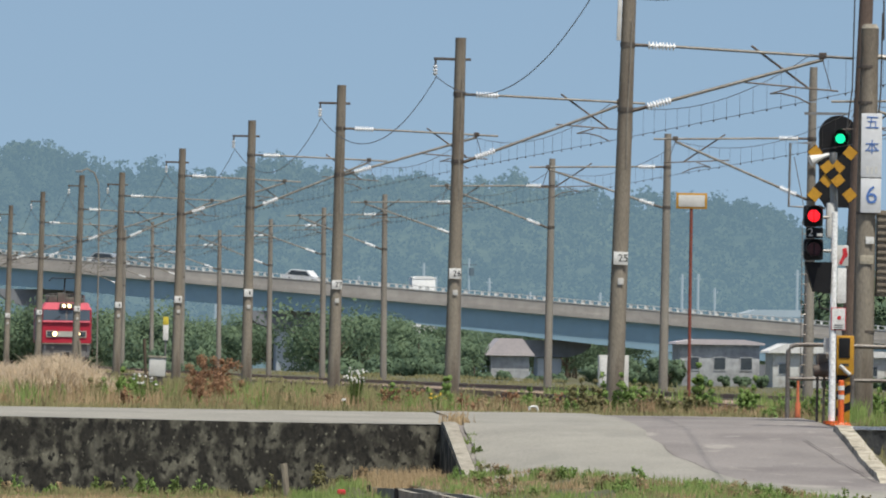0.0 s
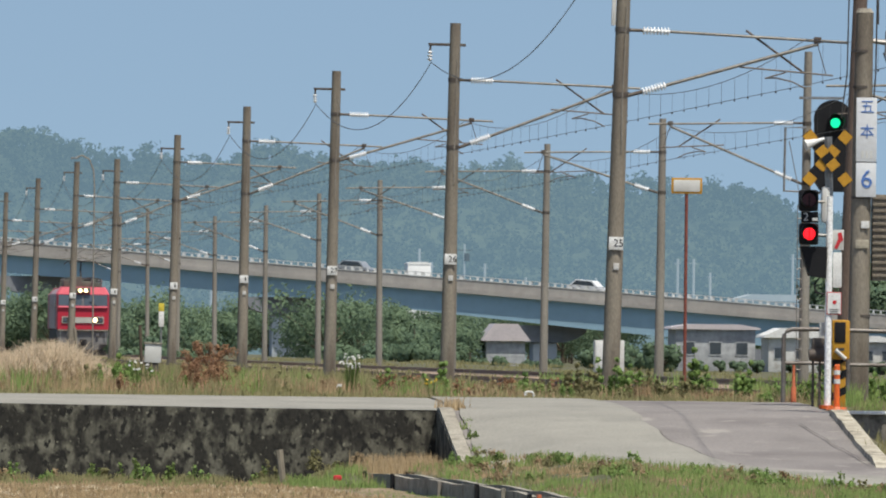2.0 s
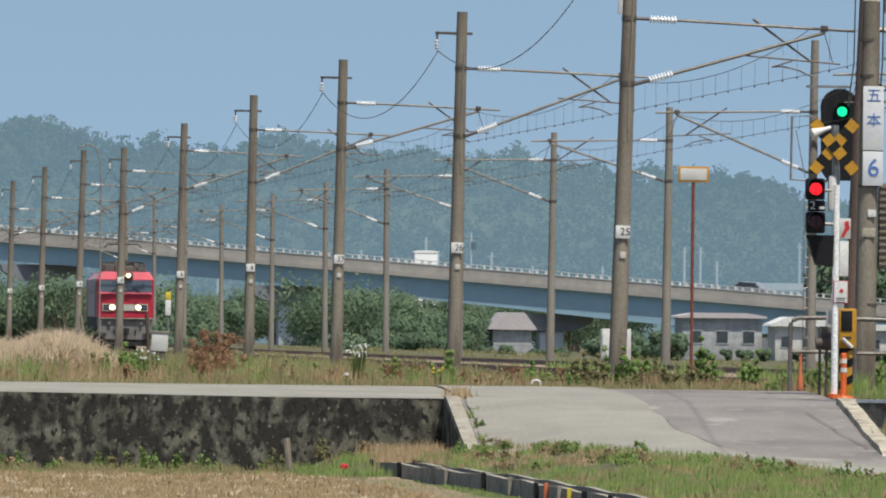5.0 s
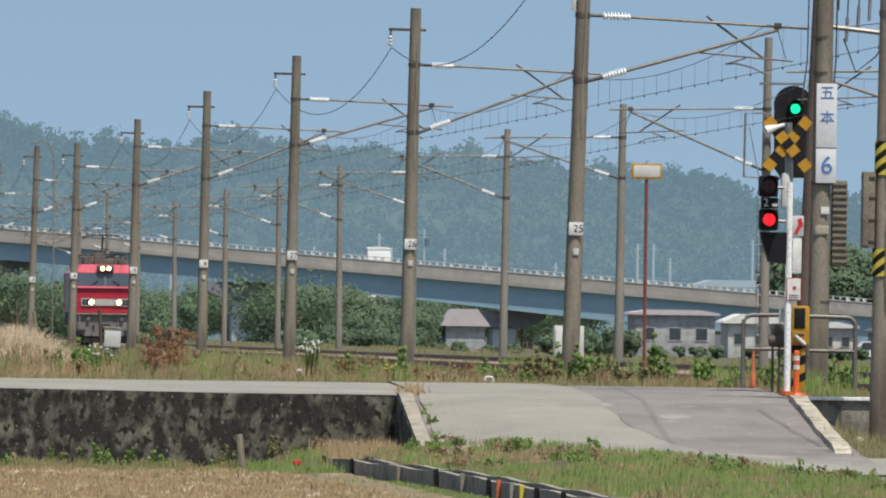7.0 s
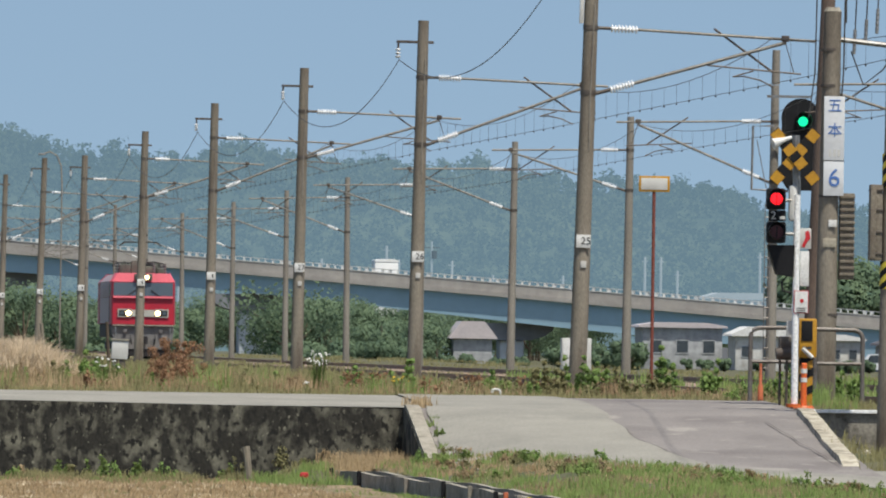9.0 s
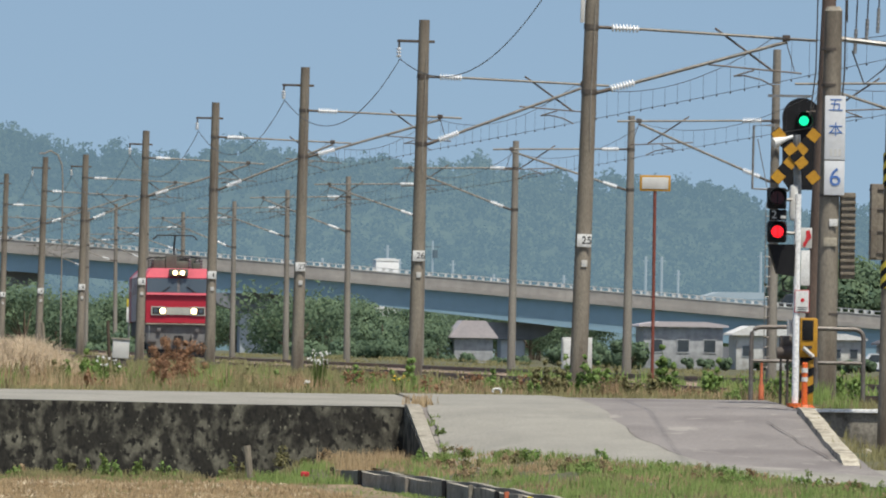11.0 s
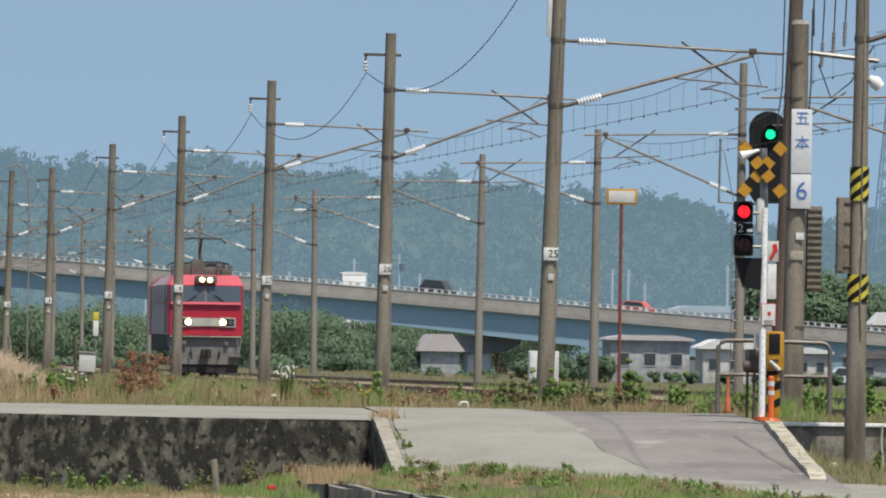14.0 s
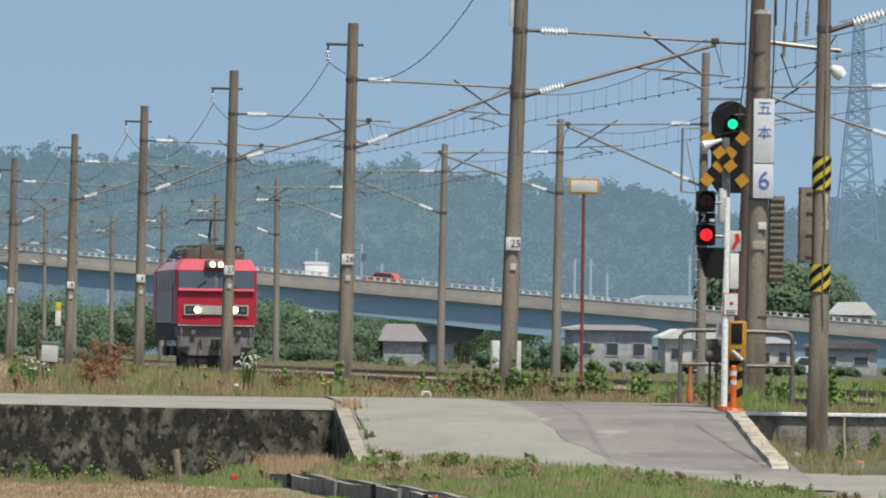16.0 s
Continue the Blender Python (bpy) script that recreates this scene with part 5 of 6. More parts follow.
part("lamp", Geo().tube([(0.12, -0.05, 5.65), (0.22, -0.05, 5.58), (0.30, -0.05, 5.5)], [0.05, 0.11, 0.09], 12), WHITE_PAINT, m24, "white lamp head")

# railway signal on a mast beside the second track
sig = thing("railway_signal", pose(33.0, 321.2, 0.0), "railway signal with round black target showing green", "railway signal")
part("mast_extension", Geo().tube([(0.43, 0.6, 8.97), (0.44, 0.6, 10.0)], [0.125, 0.115], 18), GREY_POLE, sig)
g = Geo()
prof = [(math.cos(a) * 0.585 + 1.10, math.sin(a) * 0.585 + 7.96) for a in np.linspace(-0.2, math.pi + 0.2, 22)] + [(0.54, 6.1), (0.75, 5.8), (1.45, 5.8), (1.66, 6.1)]
part("target", Geo().prism(prof, "y", -0.42, -0.36), BLACK_PAINT, sig, "round-topped black target plate", smooth=False)
part("hood", Geo().tube([(1.16, -0.85, 7.90), (1.16, -0.42, 7.88)], 0.24, 18, False), BLACK_PAINT, sig)
part("green_lamp", Geo().tube([(1.16, -0.47, 7.86), (1.16, -0.43, 7.86)], 0.145, 18), LAMP_GREEN, sig, "lit green lamp")
part("arm", Geo().box((0.75, -0.2, 8.60), (1.3, 0.06, 0.08)), STEEL_GALV, sig)
part("cage", Geo().tube([(0.30, -0.3, 7.72), (-0.32, -0.3, 7.70), (-0.34, -0.3, 5.82), (0.75, -0.3, 5.78)], 0.04, 8), STEEL_GALV, sig, "grey steel platform frame")
part("cage", Geo().tube([(-0.20, -0.3, 7.3), (0.1, -0.3, 5.85)], 0.015, 6), STEEL_GALV, sig)
for s in (-0.42, -0.27):
    part("ladder_rail", Geo().tube([(s + 0.5, -0.28, 0.1), (s + 0.5, -0.28, 5.4)], 0.014, 6), RAIL_TUBE, sig)
for i in range(16):
    part("rung", Geo().tube([(0.08, -0.28, 0.5 + i * 0.3), (0.23, -0.28, 0.5 + i * 0.3)], 0.014, 5), RAIL_TUBE, sig)

lp = thing("lamp_post", pose(19.62, 520.0, -0.14), "thin dark post with a curved top", "lamp post")
part("post", Geo().tube([(0, 0, 0), (0, 0, 8.6), (-0.05, 0, 9.4), (-0.25, 0, 9.9), (-0.6, 0, 10.1), (-0.85, 0, 10.0)], 0.036, 8), GREY_POLE, lp)
part("lamp_head", Geo().box((-0.98, 0, 9.97), (0.34, 0.16, 0.09), 0.03), STEEL_GALV, lp)

# track-side boards and boxes
ts = thing("track_sign", pose(26.4, 284.8, 0.0), "white board with orange edge on a red-brown post", "sign")
part("post", Geo().tube([(0, 0, -0.1), (0, 0, 5.2)], 0.045, 10), RUST_POST, ts)
fr = part("board", Geo().box((0.0, -0.05, 5.40), (0.82, 0.03, 0.42), 0.02), YELLOW, ts, "orange-edged board")
part("board_face", Geo().box((0.0, -0.07, 5.40), (0.70, 0.012, 0.31), 0.005), DIRTY_WHITE, fr)
cab2 = thing("relay_cabinet", pose(20.98, 245, 0.0), "pale grey steel cabinet on two legs", "cabinet")
part("body", Geo().box((0, 0, 0.92), (0.68, 0.35, 0.72), 0.02), DIRTY_WHITE, cab2)
part("door", Geo().box((-0.03, -0.185, 0.92), (0.56, 0.02, 0.62), 0.008), WHITE_PAINT, cab2)
for s in (-0.28, 0.28):
    part("leg", Geo().tube([(s, 0, 0), (s, 0, 0.58)], 0.03, 8), STEEL_GALV, cab2)
fb = thing("field_box", pose(12.53, 290, 0.0), "grey junction box leaning on a wooden stake", "junction box")
part("box", Geo().box((0.03, 0, 0.80), (0.44, 0.25, 0.50), 0.02, Euler((0, 0.04, 0)).to_matrix()), DIRTY_WHITE, fb)
part("lid", Geo().box((0.03, 0, 1.07), (0.50, 0.3, 0.05), 0.01, Euler((0, 0.04, 0)).to_matrix()), PALE_CONC, fb)
part("stand", Geo().box((0.0, 0, 0.28), (0.36, 0.18, 0.56), 0.02), STEEL_DARK, fb)
part("stake", Geo().tube([(-0.24, -0.1, 0), (-0.33, -0.1, 1.55)], 0.045, 7), BARK, fb)
mk = thing("marker_post", pose(28.2, 640, -0.15), "small white marker plate with yellow top on a post", "marker")
part("post", Geo().tube([(0, 0.1, 0), (0, 0.1, 3.2)], 0.05, 8), STEEL_GALV, mk)
part("plate", Geo().box((0, 0, 2.5), (0.32, 0.06, 0.9), 0.02), WHITE_PAINT, mk)
part("cap", Geo().box((0, 0, 3.2), (0.32, 0.07, 0.48), 0.02), STRIPE_YELLOW, mk)
for x, y, h in ((10.12, 182.5, 0.60), (15.3, 420.0, 1.6)):
    st = thing("stake", pose(x, y, FIELD_Z if y < 200 else 0.0, 0, -6, 0), "weathered grey wooden stake", "stake")
    part("stake_body", Geo().tube([(0, 0, -0.1), (0.01, 0, h * 0.6), (0, 0.01, h)], [0.065, 0.06, 0.07], 8), GREY_WOOD, st)
litter = thing("red_container", pose(10.81, 178.5, -1.12), "crushed red plastic container beside the ditch", "litter")
part("body", Geo().box((0, 0, 0.05), (0.14, 0.12, 0.09), 0.03), RED_SIGN, litter)

stk = thing("stake", pose(21.48, 183.0, -0.72, 0, -1, 0), "thin pale broken stake before the concrete wall", "stake")
part("stake_body", Geo().tube([(0, 0, -0.05), (0.012, 0, 0.25), (-0.01, 0, 0.5), (0.01, 0, 0.80)], [0.028, 0.018, 0.026, 0.016], 7), KERB_STONE, stk)
can = thing("bucket", pose(20.93, 176.3, -0.80, 0, 8, 0), "small white bucket with a red lid in the weeds", "litter")
part("bucket_body", Geo().tube([(0, 0, 0), (0, 0, 0.15)], [0.07, 0.085], 14), WHITE_PAINT, can)
part("bucket_lid", Geo().tube([(0, 0, 0.15), (0, 0, 0.18)], [0.088, 0.05], 14), ORANGE_FADED, can, "faded red lid")
rock = thing("stone", pose(20.33, 180.0, -0.70), "pale pinkish stone at the kerb's foot", "stone")
part("stone_body", Geo().box((0, 0, 0.07), (0.17, 0.2, 0.17), 0.06, Euler((0.2, 0.3, 0.4)).to_matrix()), KERB_STONE, rock)

# ---- verge, ditch and plants ----
GRASS_GREEN = surface("green_grass", (0.115, 0.21, 0.045), (0.25, 0.325, 0.10), 0.8, 0.75, bump=0.0, island=0.9, leaf=True)
GRASS_DRY = surface("dry_grass", (0.58, 0.45, 0.28), (0.36, 0.265, 0.15), 0.8, 0.85, bump=0.0, island=0.9, leaf=True)
GRASS_BROWN = surface("brown_grass", (0.24, 0.165, 0.095), (0.40, 0.29, 0.17), 0.8, 0.85, bump=0.0, island=0.9, leaf=True)
GRASS_OLIVE = surface("olive_grass", (0.175, 0.18, 0.075), (0.29, 0.265, 0.13), 0.8, 0.8, bump=0.0, island=0.9, leaf=True)
RUST_LEAF = surface("rusty_dead_leaves", (0.30, 0.155, 0.095), (0.42, 0.25, 0.145), 1.0, 0.85, bump=0.0, island=0.9, leaf=True)
WEED_LEAF = surface("bright_weed_leaves", (0.165, 0.29, 0.07), (0.28, 0.40, 0.12), 1.0, 0.7, bump=0.0, island=0.9, leaf=True)
PALE_STRAW = surface("bleached_straw", (0.80, 0.70, 0.52), (0.62, 0.50, 0.34), 1.0, 0.85, bump=0.0, island=0.9, leaf=True)
PLUME = surface("pale_plume", (0.80, 0.67, 0.51), (0.60, 0.48, 0.34), 1.0, 0.9, bump=0.0, island=0.8, leaf=True)
PETAL = surface("white_petals", (0.90, 0.90, 0.88), (0.84, 0.84, 0.82), 1.0, 0.7, bump=0.0, leaf=True)
PETAL_Y = surface("yellow_petals", (0.75, 0.52, 0.05), (0.65, 0.42, 0.05), 1.0, 0.7, bump=0.0)


LINE_X, LINE_Y, LINE_Z = [11, 12.5, 13.4, 14.2, 16.7, 19.2, 22.0], [181, 181, 180.5, 178.8, 175.2, 168.0, 160.0], [-1.0, -0.92, -0.80, -0.69, -0.88, -1.12, -1.22]


def line_y(x):
    return float(np.interp(x, LINE_X, LINE_Y))


def verge_z(x, y):
    return float(np.interp(x, LINE_X, LINE_Z)) - 0.013 * max(0.0, line_y(x) - y) + bumpy(x, y, 0.8, 0.05)


def ditch_x(y):
    return float(np.interp(y, [130, 140, 163, 182], [12.3, 12.3, 12.2, 11.4]))


v, f = [], []
ys = np.linspace(138, 180.5, 50)
for y in ys:
    a = ditch_x(y) + 0.55
    b = max(a + 0.2, float(np.interp(-y, [-181, -180.5, -178.8, -175.2, -168, -160, -140], [12.9, 13.4, 14.2, 16.7, 19.2, 22, 26])) + 0.3 * noise.noise(Vector((y * 0.5, 0, 0))))
    for i in range(14):
        x = a + (b - a) * i / 13
        v.append((x, y, verge_z(x, y) - (0.14 if i == 13 else 0)))
for j in range(len(ys) - 1):
    f += [(j * 14 + i, j * 14 + i + 1, (j + 1) * 14 + i + 1, (j + 1) * 14 + i) for i in range(13)]
me = big_mesh("verge", v, f, MEADOW)
me.shade_smooth()
tagged(part("verge", me, MEADOW), "low grassy verge between ditch and ramp", "verge", kind="structure")
sheet("verge_left", MEADOW, lambda x, y: -1.02 - 0.012 * (186 - y) + bumpy(x, y, 0.9, 0.08) - max(0, 10.9 - x) * 0.8 - max(0, 180.5 - y) * 0.2, 9.6, 12.94, 176, 185.98, 20, 30, "weedy ground at the foot of the retaining wall", "verge")
def right_z(x, y):
    k = min(1.0, max(0.0, (x - 20.0) / 0.9))
    near = min(1.0, max(0.0, (y - 175.2) / 2.5))
    return (road_z(y) - 0.05) * (1 - k) + ((road_z(y) - 0.02) * (1 - near) + (-0.72 + 0.12 * min(1.5, max(0.0, x - 21.3))) * near) * k


sheet("verge_right", MEADOW, lambda x, y: right_z(x, y) + bumpy(x, y, 0.9, 0.05), 19.9, 40, 175.2, 185.98, 60, 24, "weedy ground below the pale retaining wall", "verge")

ditch = thing("ditch_channel", pose(0, 0, 0), "grey precast concrete ditch channel with dark joints", "ditch")
for i in range(6):
    y0, y1 = 182.0 - i * 7.6, 182.0 - (i + 1) * 7.6 + 0.03

    def dx(y):
        return ditch_x(y)

    def dz(y):
        return -1.0 + 0.015 * math.sin(y)
    for off in (0.0, 0.42):
        g = Geo()
        vs = []
        for y in np.linspace(y0, y1, 7):
            vs += [(dx(y) + off, y, dz(y) - 0.6), (dx(y) + off + 0.10, y, dz(y) - 0.6), (dx(y) + off + 0.10, y, dz(y)), (dx(y) + off, y, dz(y))]
        ring = [(j * 4 + q, j * 4 + (q + 1) % 4, j * 4 + 4 + (q + 1) % 4, j * 4 + 4 + q) for j in range(6) for q in range(4)]
        g.add(vs, [(3, 2, 1, 0), (24, 25, 26, 27)] + [tuple(reversed(q)) for q in ring])
        part("channel_side", g, PALE_CONC, ditch, smooth=False)
# stakes driven along the channel's face
STAKES = ((182.0, BLACK_PAINT), (180.9, BLACK_PAINT), (176.6, BLACK_PAINT), (169.7, GREY_POLE), (164.6, BLACK_PAINT), (160.3, PALE_CONC), (155.6, BLACK_PAINT), (153.9, ORANGE_FADED), (151.6, PALE_CONC), (150.0, STRIPE_YELLOW), (147.6, BLACK_PAINT), (143.5, BLACK_PAINT))
for y, m in STAKES:
    part("channel_stake", Geo().box((ditch_x(y) - 0.035, y, -1.19 + rnd.uniform(-0.01, 0.03)), (0.065, 0.10, 0.42), 0.008), m, ditch, smooth=False)


def lower(x, y):
    """Grass stays short beside the crossing and grows taller away from it."""
    return float(np.interp(x, [3.0, 9.0, 12.0, 14.0, 21.0], [1.45, 1.35, 1.2, 0.92, 0.85])) * (0.75 + 0.5 * noise.noise(Vector((x * 0.9, y * 0.3, 8)))) if y > 194 else 1.0


def blades(xs, ys, zs, hmin, hmax, width, rng, bend=0.35, size=1.0):
    n = len(xs)
    h = (hmin + (hmax - hmin) * rng.random(n) ** 1.4) * size
    a = (rng.random(n) - 0.5) * 2.6
    w = width * (0.6 + 0.8 * rng.random(n))
    base = np.stack([xs, ys, zs], 1)
    side = np.stack([np.cos(a), np.sin(a) * 0.5, np.zeros(n)], 1) * w[:, None]
    b = rng.random(n) * math.tau
    lean = np.stack([np.cos(b), np.sin(b), np.zeros(n)], 1) * (h * bend * rng.random(n))[:, None]
    up = np.zeros((n, 3))
    up[:, 2] = h
    mid = base + lean * 0.35 + up * 0.55
    v = np.stack([base - side, base + side, mid + side * 0.7, base + lean + up, mid - side * 0.7], 1).reshape(-1, 3)
    i = np.arange(n)[:, None] * 5
    f = np.concatenate([i + np.array([[0, 1, 2]]), i + np.array([[0, 2, 4]]), i + np.array([[4, 2, 3]])], 1).reshape(-1, 3)
    soft = np.stack([0.8 * rng.normal(size=n), 0.6 * rng.normal(size=n) - 0.9, 0.25 + 0.75 * rng.random(n)], 1)
    soft /= np.linalg.norm(soft, axis=1)[:, None]
    return v, f, np.repeat(soft, 5, axis=0)


def scatter(name, material, n, xr, yr, zf, h, width, label, seed, keep=None, category="grass", clump=0.0):
    rng = np.random.default_rng(seed)
    xs = xr[0] + (xr[1] - xr[0]) * rng.random(n)
    ys = yr[0] + (yr[1] - yr[0]) * rng.random(n)
    if clump:
        k = rng.integers(0, max(1, n // 40), n)
        cxs, cys = rng.random(n) * (xr[1] - xr[0]) + xr[0], rng.random(n) * (yr[1] - yr[0]) + yr[0]
        xs = cxs[k] + rng.normal(size=n) * clump
        ys = cys[k] + rng.normal(size=n) * clump
    if keep:
        ok = np.array([keep(x, y) for x, y in zip(xs, ys)])
        xs, ys = xs[ok], ys[ok]
    zs = np.array([zf(x, y) for x, y in zip(xs, ys)]) - 0.02
    v, f, nor = blades(xs, ys, zs, h[0], h[1], width, rng, size=np.array([lower(x, y) for x, y in zip(xs, ys)]))
    tagged(part(name, big_mesh(name, v, f, material, nor), material), label, category, kind="stuff")


def bank_z(x, y):
    return float(np.interp(y, [186.5, 193.2, 214, 1050], [-0.03, 0.14, 0.05, 0.0]))


def patch(x, y, s, k):
    return noise.noise(Vector((x * s, y * s * 0.4, k)))


def free(x, y):
    return not (track_x(y) - 1.9 < x < track_x(y) + 1.9)


BX = (3.0, 24.0)
scatter("bank_grass", GRASS_OLIVE, 26000, BX, (194.6, 222), bank_z, (0.15, 0.50), 0.010, "tangled olive grass along the railway bank", 11, lambda x, y: free(x, y) and patch(x, y, 0.45, 1) > -0.25, clump=0.10)
scatter("bank_grass", GRASS_BROWN, 22000, BX, (194.6, 224), bank_z, (0.15, 0.50), 0.011, "dead brown grass along the railway bank", 12, lambda x, y: free(x, y) and patch(x, y, 0.5, 5) > -0.15, clump=0.10)
scatter("bank_grass", GRASS_DRY, 26000, BX, (194.6, 220), bank_z, (0.12, 0.46), 0.011, "pale dry grass along the railway bank", 13, lambda x, y: free(x, y) and patch(x, y, 0.5, 9) > -0.10 - (0.25 if x < 9 else 0), clump=0.12)
scatter("bank_grass", GRASS_GREEN, 15000, BX, (195, 224), bank_z, (0.2, 0.62), 0.012, "fresh green grass along the railway bank", 14, lambda x, y: free(x, y) and patch(x, y, 0.55, 14) > 0.08, clump=0.10)
scatter("far_bank_grass", GRASS_OLIVE, 26000, (2, 21), (225, 420), bank_z, (0.2, 0.6), 0.02, "olive grass along the far railway bank", 15, lambda x, y: free(x, y) and patch(x, y, 0.3, 2) > -0.2, clump=0.3)
scatter("far_bank_grass", GRASS_OLIVE, 16000, (2, 45), (300, 700), bank_z, (0.08, 0.28), 0.03, "short olive grass beside the far tracks", 16, lambda x, y: free(x, y) and not 27.5 < x < 32.4, clump=0.4)
scatter("far_bank_grass", GRASS_GREEN, 16000, (24.5, 45), (200, 330), bank_z, (0.2, 0.6), 0.02, "grass beyond the tracks", 26, lambda x, y: not 27.5 < x < 32.4, clump=0.2)
scatter("verge_grass", GRASS_GREEN, 44000, (11.6, 22), (138.5, 180), verge_z, (0.04, 0.22), 0.011, "short green grass on the verge", 17, lambda x, y: x > ditch_x(y) + 0.55 and y < line_y(x) and patch(x, y, 0.7, 3) > -0.15, clump=0.15)
scatter("verge_grass", GRASS_OLIVE, 26000, (11.6, 22), (138.5, 180), verge_z, (0.04, 0.18), 0.011, "olive grass on the verge", 57, lambda x, y: x > ditch_x(y) + 0.55 and y < line_y(x) and patch(x, y, 0.9, 7) > -0.1, clump=0.15)
scatter("verge_grass", GRASS_BROWN, 16000, (11.6, 22), (138.5, 180), verge_z, (0.03, 0.16), 0.011, "withered brown grass on the verge", 58, lambda x, y: x > ditch_x(y) + 0.55 and y < line_y(x) and patch(x, y, 0.8, 12) > 0.0, clump=0.15)
scatter("verge_grass", GRASS_DRY, 26000, (11.6, 22), (138.5, 180), verge_z, (0.03, 0.16), 0.009, "dry grass on the verge", 18, lambda x, y: x > ditch_x(y) + 0.55 and y < line_y(x) and patch(x, y, 0.7, 3) < 0.15, clump=0.12)


def vl(x, y):
    return -1.02 - 0.012 * (186 - y) - max(0, 10.9 - x) * 0.8 - max(0, 180.5 - y) * 0.2


scatter("wall_foot_grass", GRASS_DRY, 4200, (11.5, 12.9), (178.5, 185.5), vl, (0.10, 0.40), 0.010, "dry grass at the foot of the wall", 19, clump=0.12)
scatter("wall_foot_grass", GRASS_OLIVE, 9000, (4.0, 12.5), (182.0, 185.6), lambda x, y: FIELD_Z if x < 10.4 else vl(x, y), (0.03, 0.20), 0.010, "weeds at the foot of the wall", 20, lambda x, y: patch(x, y, 1.3, 6) > -0.1, clump=0.10)
scatter("wall_foot_grass", GRASS_GREEN, 3600, (10.2, 12.4), (177.0, 183.0), lambda x, y: max(FIELD_Z, vl(x, y)), (0.06, 0.26), 0.010, "fresh grass where the ditch begins", 44, lambda x, y: y > 182 or x < ditch_x(y) - 0.05, clump=0.12)
scatter("ditch_grass", GRASS_GREEN, 20000, (8.4, 12.6), (138, 182), lambda x, y: FIELD_Z - 0.02, (0.03, 0.11), 0.011, "green grass beside the ditch", 21, lambda x, y: x < ditch_x(y) - 0.04 and x > ditch_x(y) - 1.9, clump=0.15)
def in_field(x, y):
    return x < ditch_x(y) - 1.6 + 0.5 * noise.noise(Vector((y * 0.6, 0, 0))) and y < 175.8 + 1.2 * noise.noise(Vector((x * 0.7, 0, 4)))


scatter("stubble", GRASS_DRY, 46000, (3.5, 12), (136, 177), lambda x, y: FIELD_Z + 0.02, (0.03, 0.15), 0.016, "short cut straw stubble", 22, in_field, category="stubble", clump=0.07)
scatter("stubble", PALE_STRAW, 9000, (3.5, 12), (136, 177), lambda x, y: FIELD_Z + 0.03, (0.02, 0.10), 0.03, "bleached straw ends on the field", 52, in_field, category="stubble", clump=0.10)
scatter("field_weeds", GRASS_OLIVE, 3000, (3.5, 12), (136, 177), lambda x, y: FIELD_Z + 0.02, (0.03, 0.12), 0.016, "sparse weeds between the stubble", 53, in_field, clump=0.10)
scatter("wall_foot_grass", GRASS_OLIVE, 9000, (3.0, 11.0), (175.0, 182.5), lambda x, y: FIELD_Z, (0.02, 0.10), 0.012, "olive grass between field and wall", 54, lambda x, y: not in_field(x, y), clump=0.14)
scatter("wall_foot_grass", GRASS_GREEN, 5000, (3.0, 11.0), (175.0, 184.5), lambda x, y: FIELD_Z, (0.02, 0.10), 0.012, "green grass between field and wall", 55, lambda x, y: not in_field(x, y), clump=0.14)
scatter("wall_foot_grass", GRASS_BROWN, 5000, (3.0, 11.0), (175.0, 184.5), lambda x, y: FIELD_Z, (0.02, 0.11), 0.012, "brown grass between field and wall", 56, lambda x, y: not in_field(x, y), clump=0.14)
scatter("straw_litter", GRASS_BROWN, 22000, (3.5, 12), (136, 177), lambda x, y: FIELD_Z + 0.03, (0.02, 0.09), 0.018, "loose broken straw on the field", 28, in_field, category="straw", clump=0.07)
scatter("wall_right_grass", GRASS_OLIVE, 7000, (20.0, 26), (175.3, 185.5), right_z, (0.08, 0.30), 0.010, "weeds below the pale retaining wall", 23, lambda x, y: patch(x, y, 0.8, 2) > -0.1, clump=0.12)
scatter("kerb_tuft", GRASS_DRY, 240, (13.1, 13.4), (186.2, 187.2), lambda x, y: road_z(y), (0.05, 0.30), 0.010, "dry tuft at the wall's corner", 24, clump=0.09)
scatter("kerb_tuft", GRASS_GREEN, 700, (13.2, 13.46), (178.0, 185.6), ramp_z, (0.02, 0.15), 0.012, "weeds along the wing wall", 25, lambda x, y: patch(x, y, 1.5, 2) > -0.1, clump=0.06)
scatter("lane_edge_grass", GRASS_OLIVE, 5200, (4, 19.5), (193.6, 194.9), lambda x, y: road_z(y), (0.03, 0.17), 0.010, "short grass at the lane's edge", 27)


